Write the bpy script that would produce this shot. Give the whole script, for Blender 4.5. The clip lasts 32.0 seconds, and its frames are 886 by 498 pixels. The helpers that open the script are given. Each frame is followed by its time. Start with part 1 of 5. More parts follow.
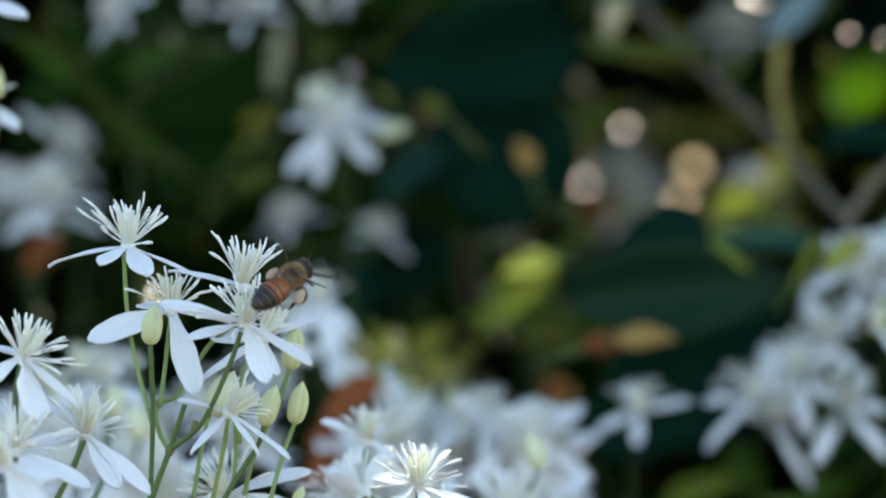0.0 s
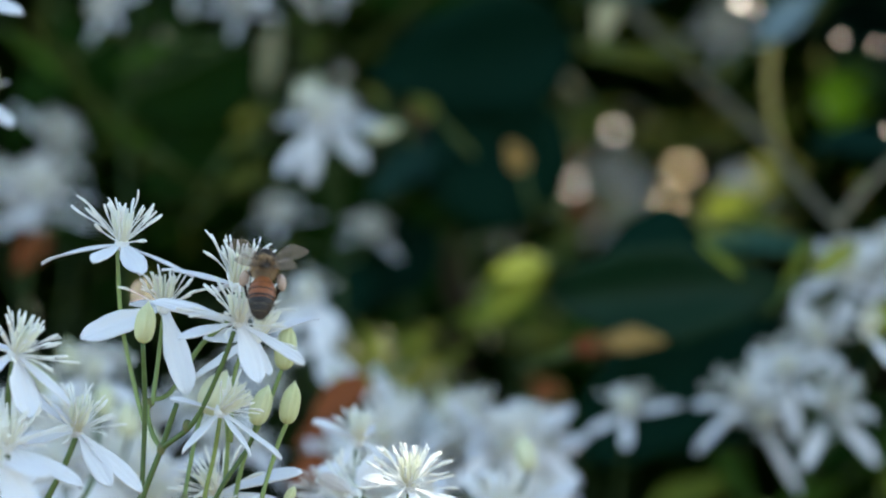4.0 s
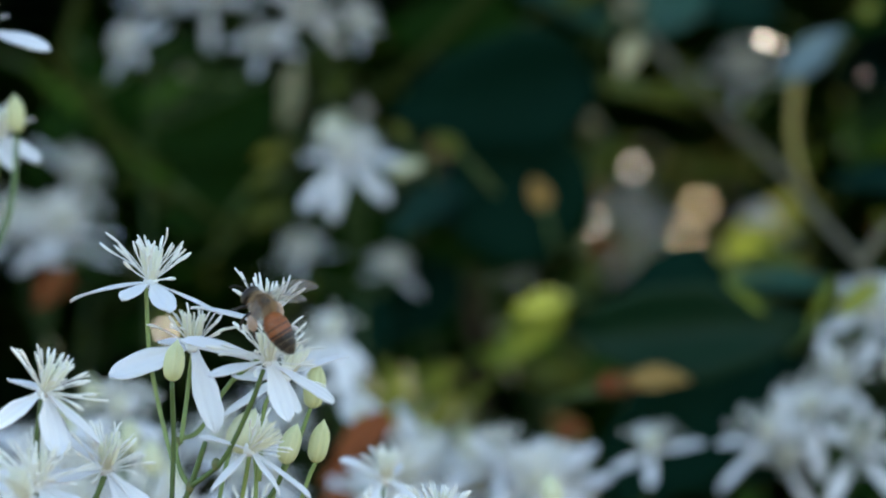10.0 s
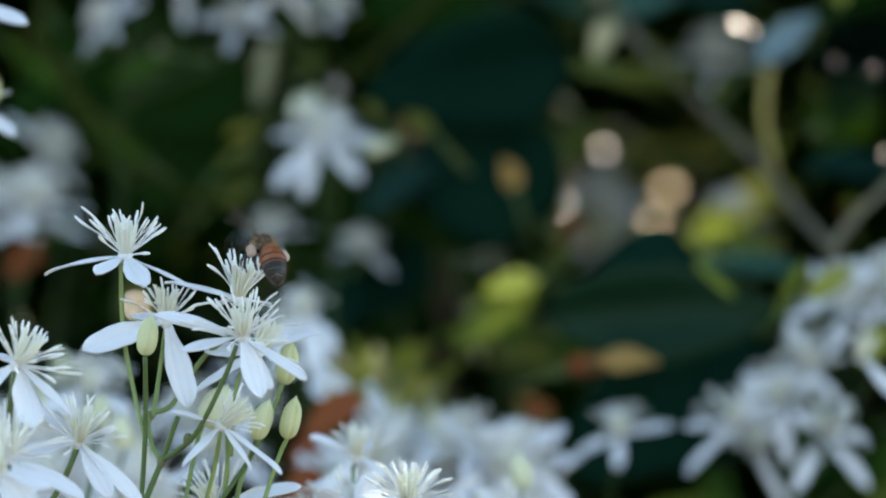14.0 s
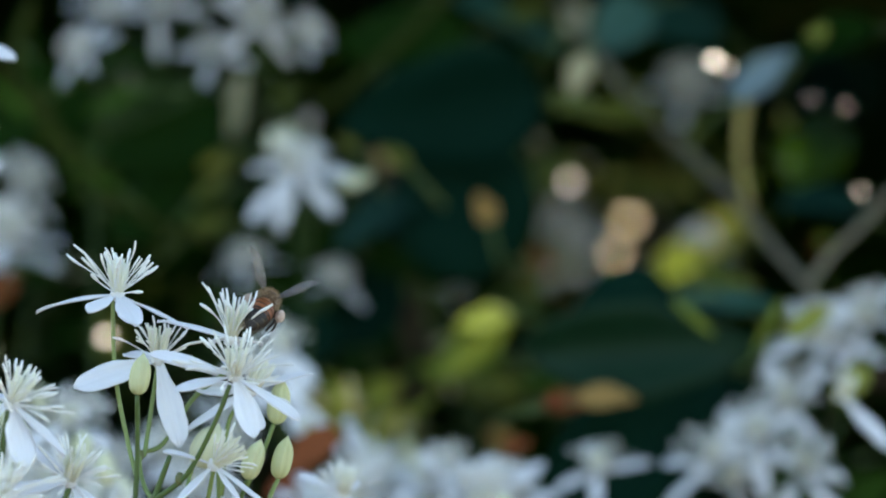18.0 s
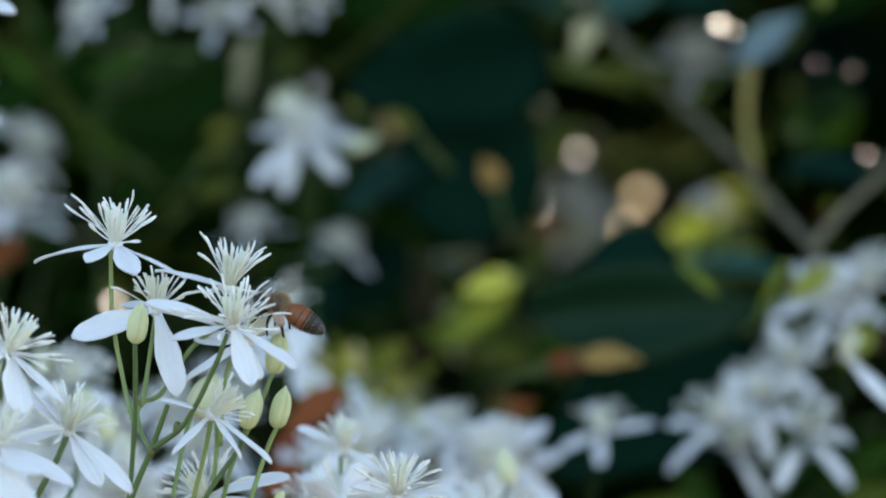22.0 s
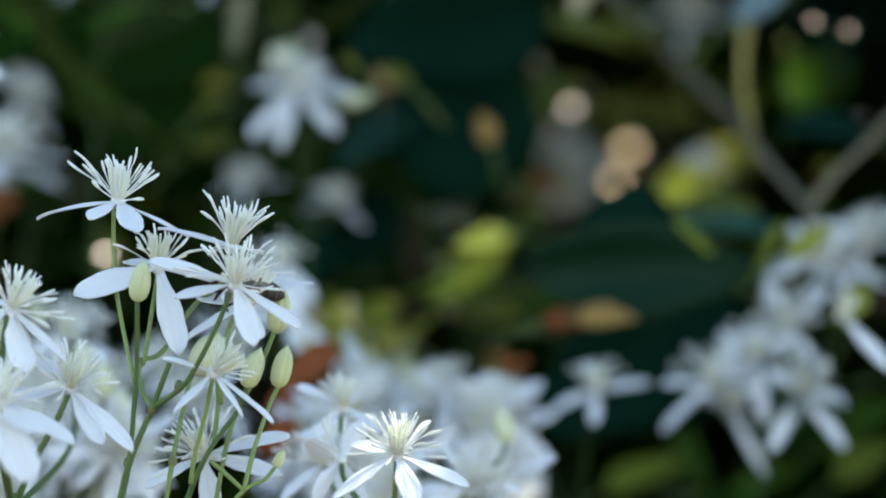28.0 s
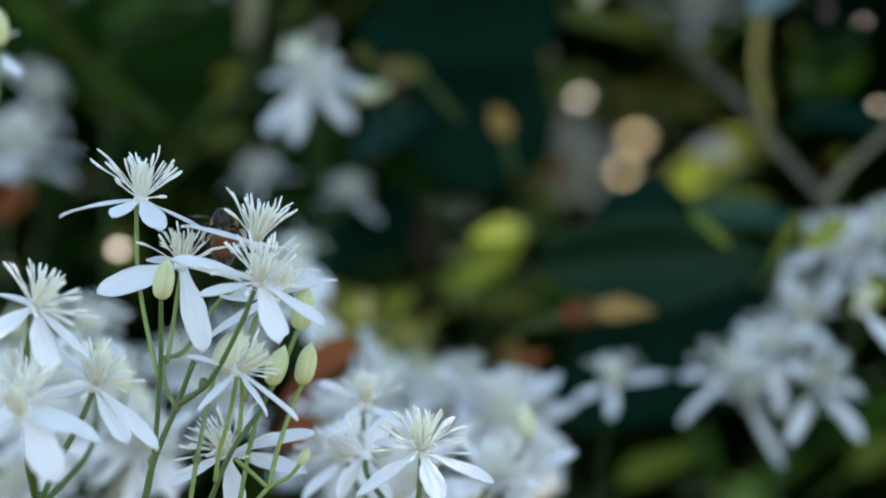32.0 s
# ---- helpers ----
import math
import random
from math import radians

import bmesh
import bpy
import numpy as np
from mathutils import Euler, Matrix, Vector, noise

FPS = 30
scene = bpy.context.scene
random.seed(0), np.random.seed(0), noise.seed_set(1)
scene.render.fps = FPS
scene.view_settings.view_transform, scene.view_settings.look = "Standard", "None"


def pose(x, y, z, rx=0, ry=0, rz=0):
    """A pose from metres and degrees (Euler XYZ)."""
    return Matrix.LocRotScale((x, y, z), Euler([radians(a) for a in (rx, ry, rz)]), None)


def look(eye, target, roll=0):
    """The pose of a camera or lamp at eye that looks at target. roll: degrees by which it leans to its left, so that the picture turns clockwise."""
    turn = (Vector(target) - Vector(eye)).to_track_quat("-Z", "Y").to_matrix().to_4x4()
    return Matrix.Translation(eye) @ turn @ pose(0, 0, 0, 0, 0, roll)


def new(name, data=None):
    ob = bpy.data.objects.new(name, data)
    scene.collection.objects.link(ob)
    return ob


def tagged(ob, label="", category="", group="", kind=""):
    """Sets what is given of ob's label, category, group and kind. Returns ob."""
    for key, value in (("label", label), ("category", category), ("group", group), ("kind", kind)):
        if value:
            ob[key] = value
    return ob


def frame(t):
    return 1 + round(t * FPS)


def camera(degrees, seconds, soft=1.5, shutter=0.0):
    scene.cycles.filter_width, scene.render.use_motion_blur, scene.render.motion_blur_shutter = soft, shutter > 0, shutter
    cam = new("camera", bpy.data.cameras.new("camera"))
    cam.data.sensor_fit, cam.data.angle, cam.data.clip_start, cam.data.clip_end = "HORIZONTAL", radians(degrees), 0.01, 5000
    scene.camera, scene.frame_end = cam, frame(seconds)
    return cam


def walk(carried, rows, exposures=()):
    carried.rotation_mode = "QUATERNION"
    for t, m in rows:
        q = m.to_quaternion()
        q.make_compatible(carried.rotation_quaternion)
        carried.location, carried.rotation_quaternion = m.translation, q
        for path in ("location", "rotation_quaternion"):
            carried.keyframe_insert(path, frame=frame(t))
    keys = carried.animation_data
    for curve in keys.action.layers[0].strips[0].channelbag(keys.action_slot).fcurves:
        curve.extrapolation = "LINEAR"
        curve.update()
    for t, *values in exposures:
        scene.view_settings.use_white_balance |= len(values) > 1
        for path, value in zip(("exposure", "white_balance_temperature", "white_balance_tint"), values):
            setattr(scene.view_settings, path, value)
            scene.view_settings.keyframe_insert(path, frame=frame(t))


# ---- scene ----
# The camera: a long lens close to a flowering vine, held by hand.
LENS = 9.0
cam = camera(LENS, 32.0, soft=1.95, shutter=0.5)
cam.data.dof.use_dof = True
cam.data.dof.focus_distance = 1.0
cam.data.dof.aperture_fstop = 16.5

# seconds, place, turn to the left, tilt up, lean
CAMERA_ROWS = (
    (0, 0.01019, -1.00212, 1.00004, 0.588, -0.108, 1.464),
    (0.5, 0.00906, -1.00249, 1.00135, 0.531, -0.091, 1.269),
    (1, 0.00827, -1.00284, 1.00167, 0.515, -0.031, 1.189),
    (1.5, 0.00920, -1.00306, 1.00116, 0.500, 0.052, 1.153),
    (2, 0.00830, -1.00336, 1.00157, 0.400, 0.003, 0.936),
    (2.5, 0.00949, -1.00321, 1.00067, 0.376, -0.023, 0.918),
    (3, 0.00894, -1.00302, 1.00037, 0.328, -0.061, 0.949),
    (3.5, 0.00824, -1.00265, 1.00086, 0.371, -0.120, 0.922),
    (5.5, 0.00853, -1.00067, 0.99779, 0.421, -0.083, 0.656),
    (6, 0.00872, -1.00025, 0.99859, 0.380, -0.148, 0.668),
    (6.5, 0.00754, -1.00004, 0.99975, 0.351, -0.185, 0.780),
    (7, 0.00688, -0.99970, 0.99969, 0.380, -0.155, 0.855),
    (7.5, 0.00700, -0.99919, 0.99929, 0.433, -0.088, 0.774),
    (8, 0.00512, -0.99911, 0.99881, 0.418, -0.025, 0.758),
    (8.5, 0.00478, -0.99904, 0.99939, 0.463, 0.035, 0.940),
    (9, 0.00351, -0.99924, 1.00095, 0.442, 0.097, 0.972),
    (9.5, 0.00398, -0.99923, 1.00096, 0.469, 0.207, 0.908),
    (10, 0.00425, -0.99941, 1.00116, 0.486, 0.237, 0.717),
    (10.5, 0.00563, -0.99951, 0.99990, 0.524, 0.278, 0.563),
    (11, 0.00242, -1.00004, 0.99941, 0.421, 0.256, 0.542),
    (11.5, 0.00175, -1.00042, 0.99899, 0.419, 0.224, 0.341),
    (12, 0.00212, -1.00102, 0.99937, 0.405, 0.187, 0.094),
    (12.5, 0.00187, -1.00179, 1.00069, 0.367, 0.099, 0.101),
    (13, 0.00323, -1.00242, 1.00059, 0.336, 0.094, 0.066),
    (13.5, 0.00184, -1.00279, 1.00110, 0.242, 0.047, -0.215),
    (14, 0.00254, -1.00247, 1.00091, 0.124, 0.034, -0.112),
    (14.5, -0.00034, -1.00255, 1.00295, -0.033, -0.006, -0.170),
    (16.5, -0.00074, -1.00157, 1.00251, -0.315, 0.174, -0.546),
    (17, -0.00382, -1.00119, 1.00369, -0.432, 0.175, -0.490),
    (17.5, -0.00422, -1.00072, 1.00280, -0.423, 0.262, -0.413),
    (18, -0.00751, -1.00060, 1.00411, -0.514, 0.265, -0.486),
    (18.5, -0.00689, -1.00003, 1.00341, -0.462, 0.349, -0.446),
    (19, -0.00388, -0.99944, 1.00212, -0.354, 0.429, -0.375),
    (19.5, -0.00474, -0.99930, 1.00215, -0.391, 0.436, -0.259),
    (20, -0.00345, -0.99908, 1.00074, -0.342, 0.476, -0.215),
    (20.5, -0.00334, -0.99898, 0.99964, -0.311, 0.499, -0.169),
    (21, -0.00247, -0.99913, 0.99673, -0.307, 0.363, -0.153),
    (21.5, -0.00331, -0.99935, 0.99626, -0.305, 0.266, -0.305),
    (22, -0.00348, -0.99949, 0.99631, -0.308, 0.194, -0.456),
    (22.5, -0.00333, -0.99951, 0.99673, -0.337, 0.129, -0.394),
    (23, -0.00324, -0.99957, 0.99686, -0.358, 0.057, -0.394),
    (23.5, -0.00332, -0.99965, 0.99711, -0.398, 0.015, -0.447),
    (24, -0.00224, -0.99964, 0.99642, -0.387, -0.011, -0.445),
    (24.5, -0.00337, -0.99955, 0.99729, -0.464, -0.098, -0.587),
    (25, -0.00401, -0.99940, 0.99516, -0.460, -0.051, -0.480),
    (25.5, -0.00641, -0.99936, 0.99731, -0.534, -0.186, -0.700),
    (27.5, -0.00763, -0.99846, 0.99962, -0.539, -0.390, -1.107),
    (28, -0.00815, -0.99814, 0.99916, -0.548, -0.368, -1.042),
    (28.5, -0.00930, -0.99801, 1.00036, -0.589, -0.451, -1.193),
    (29, -0.00771, -0.99768, 0.99875, -0.527, -0.411, -1.180),
    (29.5, -0.00907, -0.99745, 0.99965, -0.572, -0.487, -1.507),
    (30, -0.01032, -0.99728, 1.00027, -0.650, -0.511, -1.560),
    (30.5, -0.00935, -0.99691, 1.00131, -0.605, -0.533, -1.463),
    (31, -0.00913, -0.99669, 1.00098, -0.576, -0.510, -1.223),
    (31.5, -0.01186, -0.99659, 1.00024, -0.627, -0.492, -1.145),
    (32, -0.01302, -0.99657, 1.00070, -0.586, -0.498, -0.767),
)


def held(x, y, z, yaw, tilt, lean):
    return Matrix.Translation((x, y, z)) @ pose(0, 0, 0, 90 + tilt, 0, yaw) @ pose(0, 0, 0, 0, 0, -lean)


walk(cam, [(t, held(*row)) for t, *row in CAMERA_ROWS], [(0, 1.95, 7000, 2), (32, 1.95, 7000, 2)])

# ---- light: blue sky on a shaded thicket, sun through an added, unseen tree behind it ----
TO_SUN = Vector((0.30, 0.16, 0.94)).normalized()
world = bpy.data.worlds.new("sky")
scene.world = world
world.use_nodes = True
wn = world.node_tree.nodes
sky = wn.new("ShaderNodeTexSky")
sky.sky_type = "NISHITA"
sky.sun_disc = False
sky.sun_elevation = math.asin(TO_SUN.z)
sky.sun_rotation = math.atan2(TO_SUN.x, TO_SUN.y)
world.node_tree.links.new(sky.outputs[0], wn["Background"].inputs[0])
wn["Background"].inputs[1].default_value = 0.15
sun = new("sun", bpy.data.lights.new("sun", "SUN"))
sun.data.energy = 5.0
sun.data.angle = radians(0.53)
sun.data.color = (1.0, 0.95, 0.88)
sun.matrix_world = look(TO_SUN * 20, (0, 0, 0))


# ---- materials ----
def material(name, a, b, rough=0.5, scale=400.0, thin=0.0, bump=0.0, spec=0.5, sheen=0.0, streak=1.0, passing=None):
    """Two colours mixed by noise at two scales; thin is the share of light that passes through, in the passing colour if one is given; streak stretches the grain along Y."""
    m = bpy.data.materials.new(name)
    m.use_nodes = True
    n, l = m.node_tree.nodes, m.node_tree.links
    p = n["Principled BSDF"]
    out = n["Material Output"]
    geo = n.new("ShaderNodeTexCoord")
    big = n.new("ShaderNodeTexNoise")
    big.inputs["Scale"].default_value = scale * 0.2
    big.inputs["Detail"].default_value = 3
    small = n.new("ShaderNodeTexNoise")
    small.inputs["Scale"].default_value = scale
    small.inputs["Detail"].default_value = 4
    l.new(geo.outputs["Object"], big.inputs["Vector"])
    grain = n.new("ShaderNodeMapping")
    grain.inputs["Scale"].default_value = (1, streak, 1)
    l.new(geo.outputs["Object"], grain.inputs["Vector"])
    l.new(grain.outputs[0], small.inputs["Vector"])
    info = n.new("ShaderNodeObjectInfo")
    add = n.new("ShaderNodeMath")
    add.operation = "MULTIPLY_ADD"
    l.new(small.outputs["Fac"], add.inputs[0])
    add.inputs[1].default_value = 0.5
    half = n.new("ShaderNodeMath")
    half.operation = "MULTIPLY"
    l.new(big.outputs["Fac"], half.inputs[0])
    half.inputs[1].default_value = 0.7
    l.new(half.outputs[0], add.inputs[2])
    vary = n.new("ShaderNodeMath")
    vary.operation = "MULTIPLY_ADD"
    l.new(info.outputs["Random"], vary.inputs[0])
    vary.inputs[1].default_value = 0.4
    l.new(add.outputs[0], vary.inputs[2])
    ramp = n.new("ShaderNodeMapRange")
    ramp.inputs[1].default_value, ramp.inputs[2].default_value = 0.45, 1.15
    l.new(vary.outputs[0], ramp.inputs[0])
    mix = n.new("ShaderNodeMix")
    mix.data_type = "RGBA"
    mix.inputs[6].default_value, mix.inputs[7].default_value = (*a, 1), (*b, 1)
    l.new(ramp.outputs[0], mix.inputs[0])
    l.new(mix.outputs[2], p.inputs["Base Color"])
    p.inputs["Roughness"].default_value = rough
    p.inputs["Specular IOR Level"].default_value = spec
    p.inputs["Sheen Weight"].default_value = sheen
    if bump:
        bp = n.new("ShaderNodeBump")
        bp.inputs["Strength"].default_value = bump
        bp.inputs["Distance"].default_value = 0.0004
        l.new(small.outputs["Fac"], bp.inputs["Height"])
        l.new(bp.outputs[0], p.inputs["Normal"])
    if thin:
        tr = n.new("ShaderNodeBsdfTranslucent")
        if passing:
            tint = n.new("ShaderNodeMix")
            tint.data_type = "RGBA"
            tint.inputs[6].default_value, tint.inputs[7].default_value = (*[0.6 * c for c in passing], 1), (*passing, 1)
            l.new(ramp.outputs[0], tint.inputs[0])
            l.new(tint.outputs[2], tr.inputs["Color"])
        else:
            l.new(mix.outputs[2], tr.inputs["Color"])
        ms = n.new("ShaderNodeMixShader")
        ms.inputs[0].default_value = thin
        l.new(p.outputs[0], ms.inputs[1])
        l.new(tr.outputs[0], ms.inputs[2])
        l.new(ms.outputs[0], out.inputs["Surface"])
    return m


PETAL = material("petal", (0.84, 0.85, 0.87), (0.91, 0.915, 0.93), 0.6, 1100, 0.38, 0.55, 0.25, streak=0.07)
FILAMENT = material("filament", (0.85, 0.86, 0.84), (0.92, 0.925, 0.91), 0.6, 900, 0.3, 0.0, 0.3)
ANTHER = material("anther", (0.87, 0.87, 0.80), (0.94, 0.94, 0.90), 0.8, 3000, 0.1, 0.6, 0.2)
# Darker copy of the stem green, with the back sprays' shade put in.
STEM_SHADE = material("shaded_green_stem", (0.016, 0.038, 0.008), (0.035, 0.065, 0.016), 0.6, 500, 0.0, 0.4, 0.2)
STYLE = material("style", (0.84, 0.84, 0.67), (0.92, 0.915, 0.80), 0.7, 1500, 0.35)
STEM_OLIVE = material("olive_stem", (0.018, 0.027, 0.004), (0.042, 0.056, 0.011), 0.7, 500, 0.0, 0.4, 0.06)
STEM = material("green_stem", (0.050, 0.092, 0.020), (0.105, 0.165, 0.045), 0.5, 700, 0.0, 0.4)
NODE = material("stem_node", (0.09, 0.10, 0.03), (0.17, 0.18, 0.07), 0.6, 900, 0.0, 0.4)
BUD = material("bud", (0.55, 0.57, 0.28), (0.74, 0.75, 0.47), 0.6, 1100, 0.25, 0.8, 0.25, streak=0.06)
BUD_PALE = material("pale_bud", (0.66, 0.68, 0.44), (0.82, 0.83, 0.62), 0.6, 1100, 0.3, 0.8, 0.25, streak=0.06)
PEDICEL = material("pale_green_stem", (0.12, 0.18, 0.045), (0.23, 0.30, 0.09), 0.5, 900, 0.0, 0.6, streak=0.1)
YELLOW_WOOD = material("yellow_wood", (0.22, 0.18, 0.045), (0.40, 0.34, 0.11), 0.7, 300, 0.0, 0.6)
# dark and teal leaf: near-black greens, the thicket's shade put into them
LEAF_DARK = material("shade_darkened_leaf", (0.005, 0.019, 0.002), (0.013, 0.038, 0.004), 0.55, 90, 0.10, 0.2, 0.03)
LEAF_TEAL = material("waxy_dark_leaf", (0.005, 0.026, 0.018), (0.010, 0.040, 0.028), 0.5, 70, 0.05, 0.2, 0.08)
# Darkest leaf copy, with deep shade put into its colour.
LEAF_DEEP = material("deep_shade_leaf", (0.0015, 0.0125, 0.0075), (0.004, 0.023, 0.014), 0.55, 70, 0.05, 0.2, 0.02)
LEAF_WAXY = material("shiny_leaf", (0.07, 0.12, 0.13), (0.11, 0.17, 0.18), 0.3, 70, 0.05, 0.2, 0.7)
LEAF_BLUEGREEN = material("blue_green_leaf", (0.02, 0.075, 0.05), (0.045, 0.12, 0.08), 0.45, 80, 0.1, 0.2, 0.3)
LEAF_ROUND = material("thin_teal_leaf", (0.012, 0.045, 0.030), (0.022, 0.070, 0.045), 0.45, 90, 0.5, 0.2, 0.3, passing=(0.40, 0.62, 0.06))
LEAF_GREEN = material("green_leaf", (0.028, 0.074, 0.006), (0.062, 0.128, 0.013), 0.5, 90, 0.25, 0.2, 0.08)
LEAF_YELLOW = material("yellowing_leaf", (0.21, 0.245, 0.018), (0.36, 0.36, 0.045), 0.5, 90, 0.35, 0.2)
LEAF_LIME = material("lime_leaf", (0.12, 0.16, 0.015), (0.23, 0.27, 0.04), 0.5, 90, 0.3, 0.2, 0.15)
# Green taken almost to black, so the colour carries the leaf's shade.
LEAF_GLOSS = material("glossy_shaded_leaf", (0.002, 0.014, 0.005), (0.006, 0.027, 0.011), 0.42, 70, 0.05, 0.15, 0.11)
LEAF_OLIVE = material("olive_leaf", (0.09, 0.11, 0.014), (0.17, 0.175, 0.036), 0.55, 90, 0.3, 0.2, 0.12)
LEAF_RUST = material("rusty_dead_leaf", (0.17, 0.045, 0.016), (0.30, 0.095, 0.034), 0.7, 120, 0.25, 0.4, 0.1)
LEAF_OCHRE = material("ochre_dead_leaf", (0.36, 0.20, 0.05), (0.55, 0.34, 0.10), 0.7, 120, 0.3, 0.4)
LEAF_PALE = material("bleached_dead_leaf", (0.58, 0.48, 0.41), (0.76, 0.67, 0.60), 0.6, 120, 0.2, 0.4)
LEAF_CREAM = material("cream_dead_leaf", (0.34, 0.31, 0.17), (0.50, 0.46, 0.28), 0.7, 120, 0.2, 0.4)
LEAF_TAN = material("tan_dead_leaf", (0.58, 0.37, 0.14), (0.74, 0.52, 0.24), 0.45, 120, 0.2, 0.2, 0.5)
# Pale gloss that stands in for sun glints on leaves.
LEAF_GLINT = material("pale_glint_leaf", (0.62, 0.45, 0.39), (0.78, 0.63, 0.56), 0.38, 120, 0.1, 0.2, 0.9)
BARK = material("grey_bark", (0.12, 0.105, 0.065), (0.24, 0.21, 0.14), 0.85, 300, 0.0, 0.8)
DARK_BARK = material("dark_bark", (0.018, 0.012, 0.008), (0.042, 0.030, 0.020), 0.9, 300, 0.0, 0.8, 0.1)
SOIL = material("soil", (0.035, 0.026, 0.018), (0.09, 0.068, 0.045), 0.95, 30, 0.0, 0.8)


# ---- mesh helpers; u is to the right, v up, w towards the viewer ----
def uvw(u, v, w):
    return Vector((u, -w, v))


def mesh_of(name, verts, faces, mats, slots=None, smooth=True):
    me = bpy.data.meshes.new(name)
    me.from_pydata([tuple(v) for v in verts], [], faces)
    for m in mats:
        me.materials.append(m)
    me.polygons.foreach_set("use_smooth", [smooth] * len(me.polygons))
    if slots is not None:
        me.polygons.foreach_set("material_index", slots)
    me.update()
    return me


def put(name, me, parent=None, m=None, label=""):
    ob = new(name, me)
    if parent is not None:
        ob.parent = parent
    if m is not None:
        ob.matrix_basis = m
    if label:
        ob["label"] = label
    return ob


def empty(name, place, label, category, group=""):
    ob = new(name)
    ob.location = place
    ob.empty_display_size = 0.01
    return tagged(ob, label, category, group)


def frame_of(place, along, up):
    """A pose with +Y along a direction and +Z as near to up as can be."""
    y = Vector(along).normalized()
    x = y.cross(Vector(up))
    x = x.normalized() if x.length > 1e-6 else y.orthogonal().normalized()
    z = x.cross(y)
    m = Matrix((x, y, z)).transposed().to_4x4()
    m.translation = place
    return m


def shell(shape, ns, nw, thick):
    """A thin closed sheet: shape(s, w) gives a point, s 0..1 along it, w -1..1 across."""
    top = [shape(i / ns, 2 * j / nw - 1) for i in range(ns + 1) for j in range(nw + 1)]
    n = len(top)
    low = [Vector(p) - Vector((0, 0, thick)) for p in top]
    k = nw + 1
    faces = []
    for i in range(ns):
        for j in range(nw):
            a = i * k + j
            faces.append((a, a + 1, a + k + 1, a + k))
            faces.append((n + a, n + a + k, n + a + k + 1, n + a + 1))
    rim = [j for j in range(k)] + [i * k + nw for i in range(1, ns + 1)]
    rim += [ns * k + j for j in range(nw - 1, -1, -1)] + [i * k for i in range(ns - 1, 0, -1)]
    for a, b in zip(rim, rim[1:] + rim[:1]):
        faces.append((b, a, n + a, n + b))
    return top + low, faces


def petal_mesh(length, width, curl, cup, rnd, mat=PETAL, tip=0.0):
    """A strap-shaped petal from its base at the origin along +Y."""
    twist, wave, hook = rnd.uniform(-0.25, 0.25), rnd.uniform(0, 6.28), rnd.uniform(-0.5, 0.5)

    def shape(s, w):
        grow = min(1.0, s / 0.5)
        half = 0.5 * width * (0.30 + 0.70 * grow * grow * (3 - 2 * grow))
        if s > 0.62:
            half *= math.sqrt(max(0.0, 1 - ((s - 0.62) / 0.385) ** 2))
        half *= 1 + 0.035 * math.sin(13 * s + wave + 2 * w) + 0.02 * math.sin(29 * s + 5 * wave)
        x = w * half + hook * width * max(0.0, s - 0.7) ** 2
        z = cup * width * w * w * 0.5 - curl * length * s * s - tip * length * max(0, s - 0.8) ** 2 * 12
        z += 0.012 * length * math.sin(5 * s + wave) * w + twist * x * s
        ridge = 0.022 * width * math.cos(w * 9.4) * min(1.0, 3 * s)
        return Vector((x, length * s * (1 - 0.10 * abs(curl) * s), z + ridge))

    v, f = shell(shape, 14, 12, 0.00026)
    return mesh_of("petal", v, f, [mat])


def tube(points, radii, sides=6, caps=True):
    """Verts and faces of a round tube through the points."""
    pts = [Vector(p) for p in points]
    verts, faces = [], []
    ref = None
    for i, p in enumerate(pts):
        d = (pts[min(i + 1, len(pts) - 1)] - pts[max(i - 1, 0)]).normalized()
        if ref is None:
            ref = d.orthogonal().normalized()
        ref = (ref - d * ref.dot(d)).normalized()
        side = d.cross(ref)
        r = radii[i] if hasattr(radii, "__len__") else radii
        for k in range(sides):
            a = 2 * math.pi * k / sides
            verts.append(p + r * (math.cos(a) * ref + math.sin(a) * side))
    for i in range(len(pts) - 1):
        for k in range(sides):
            a, b = i * sides + k, i * sides + (k + 1) % sides
            faces.append((a, b, b + sides, a + sides))
    if caps:
        faces.append(tuple(range(sides - 1, -1, -1)))
        faces.append(tuple(len(verts) - sides + k for k in range(sides)))
    return verts, faces


def smooth_line(points, steps=6):
    """Catmull-Rom through the points."""
    p = [Vector(q) for q in points]
    p = [2 * p[0] - p[1]] + p + [2 * p[-1] - p[-2]]
    out = []
    for i in range(1, len(p) - 2):
        for k in range(steps):
            t = k / steps
            a, b, c, d = p[i - 1], p[i], p[i + 1], p[i + 2]
            out.append(0.5 * (2 * b + (c - a) * t + (2 * a - 5 * b + 4 * c - d) * t * t + (3 * b - a - 3 * c + d) * t ** 3))
    return out + [p[-2]]


def lathe(profile, sides=12, ridges=0, depth=0.0):
    """A turned body along +Y from (y, radius) pairs."""
    verts, faces = [], []
    for y, r in profile:
        for k in range(sides):
            a = 2 * math.pi * k / sides
            q = r * (1 - depth * abs(math.cos(ridges * a / 2)) ** 12) if ridges else r
            verts.append(Vector((q * math.cos(a), y, q * math.sin(a))))
    for i in range(len(profile) - 1):
        for k in range(sides):
            a, b = i * sides + k, i * sides + (k + 1) % sides
            faces.append((b, a, a + sides, b + sides))
    faces.append(tuple(range(sides)))
    faces.append(tuple(len(verts) - 1 - k for k in range(sides)))
    return verts, faces


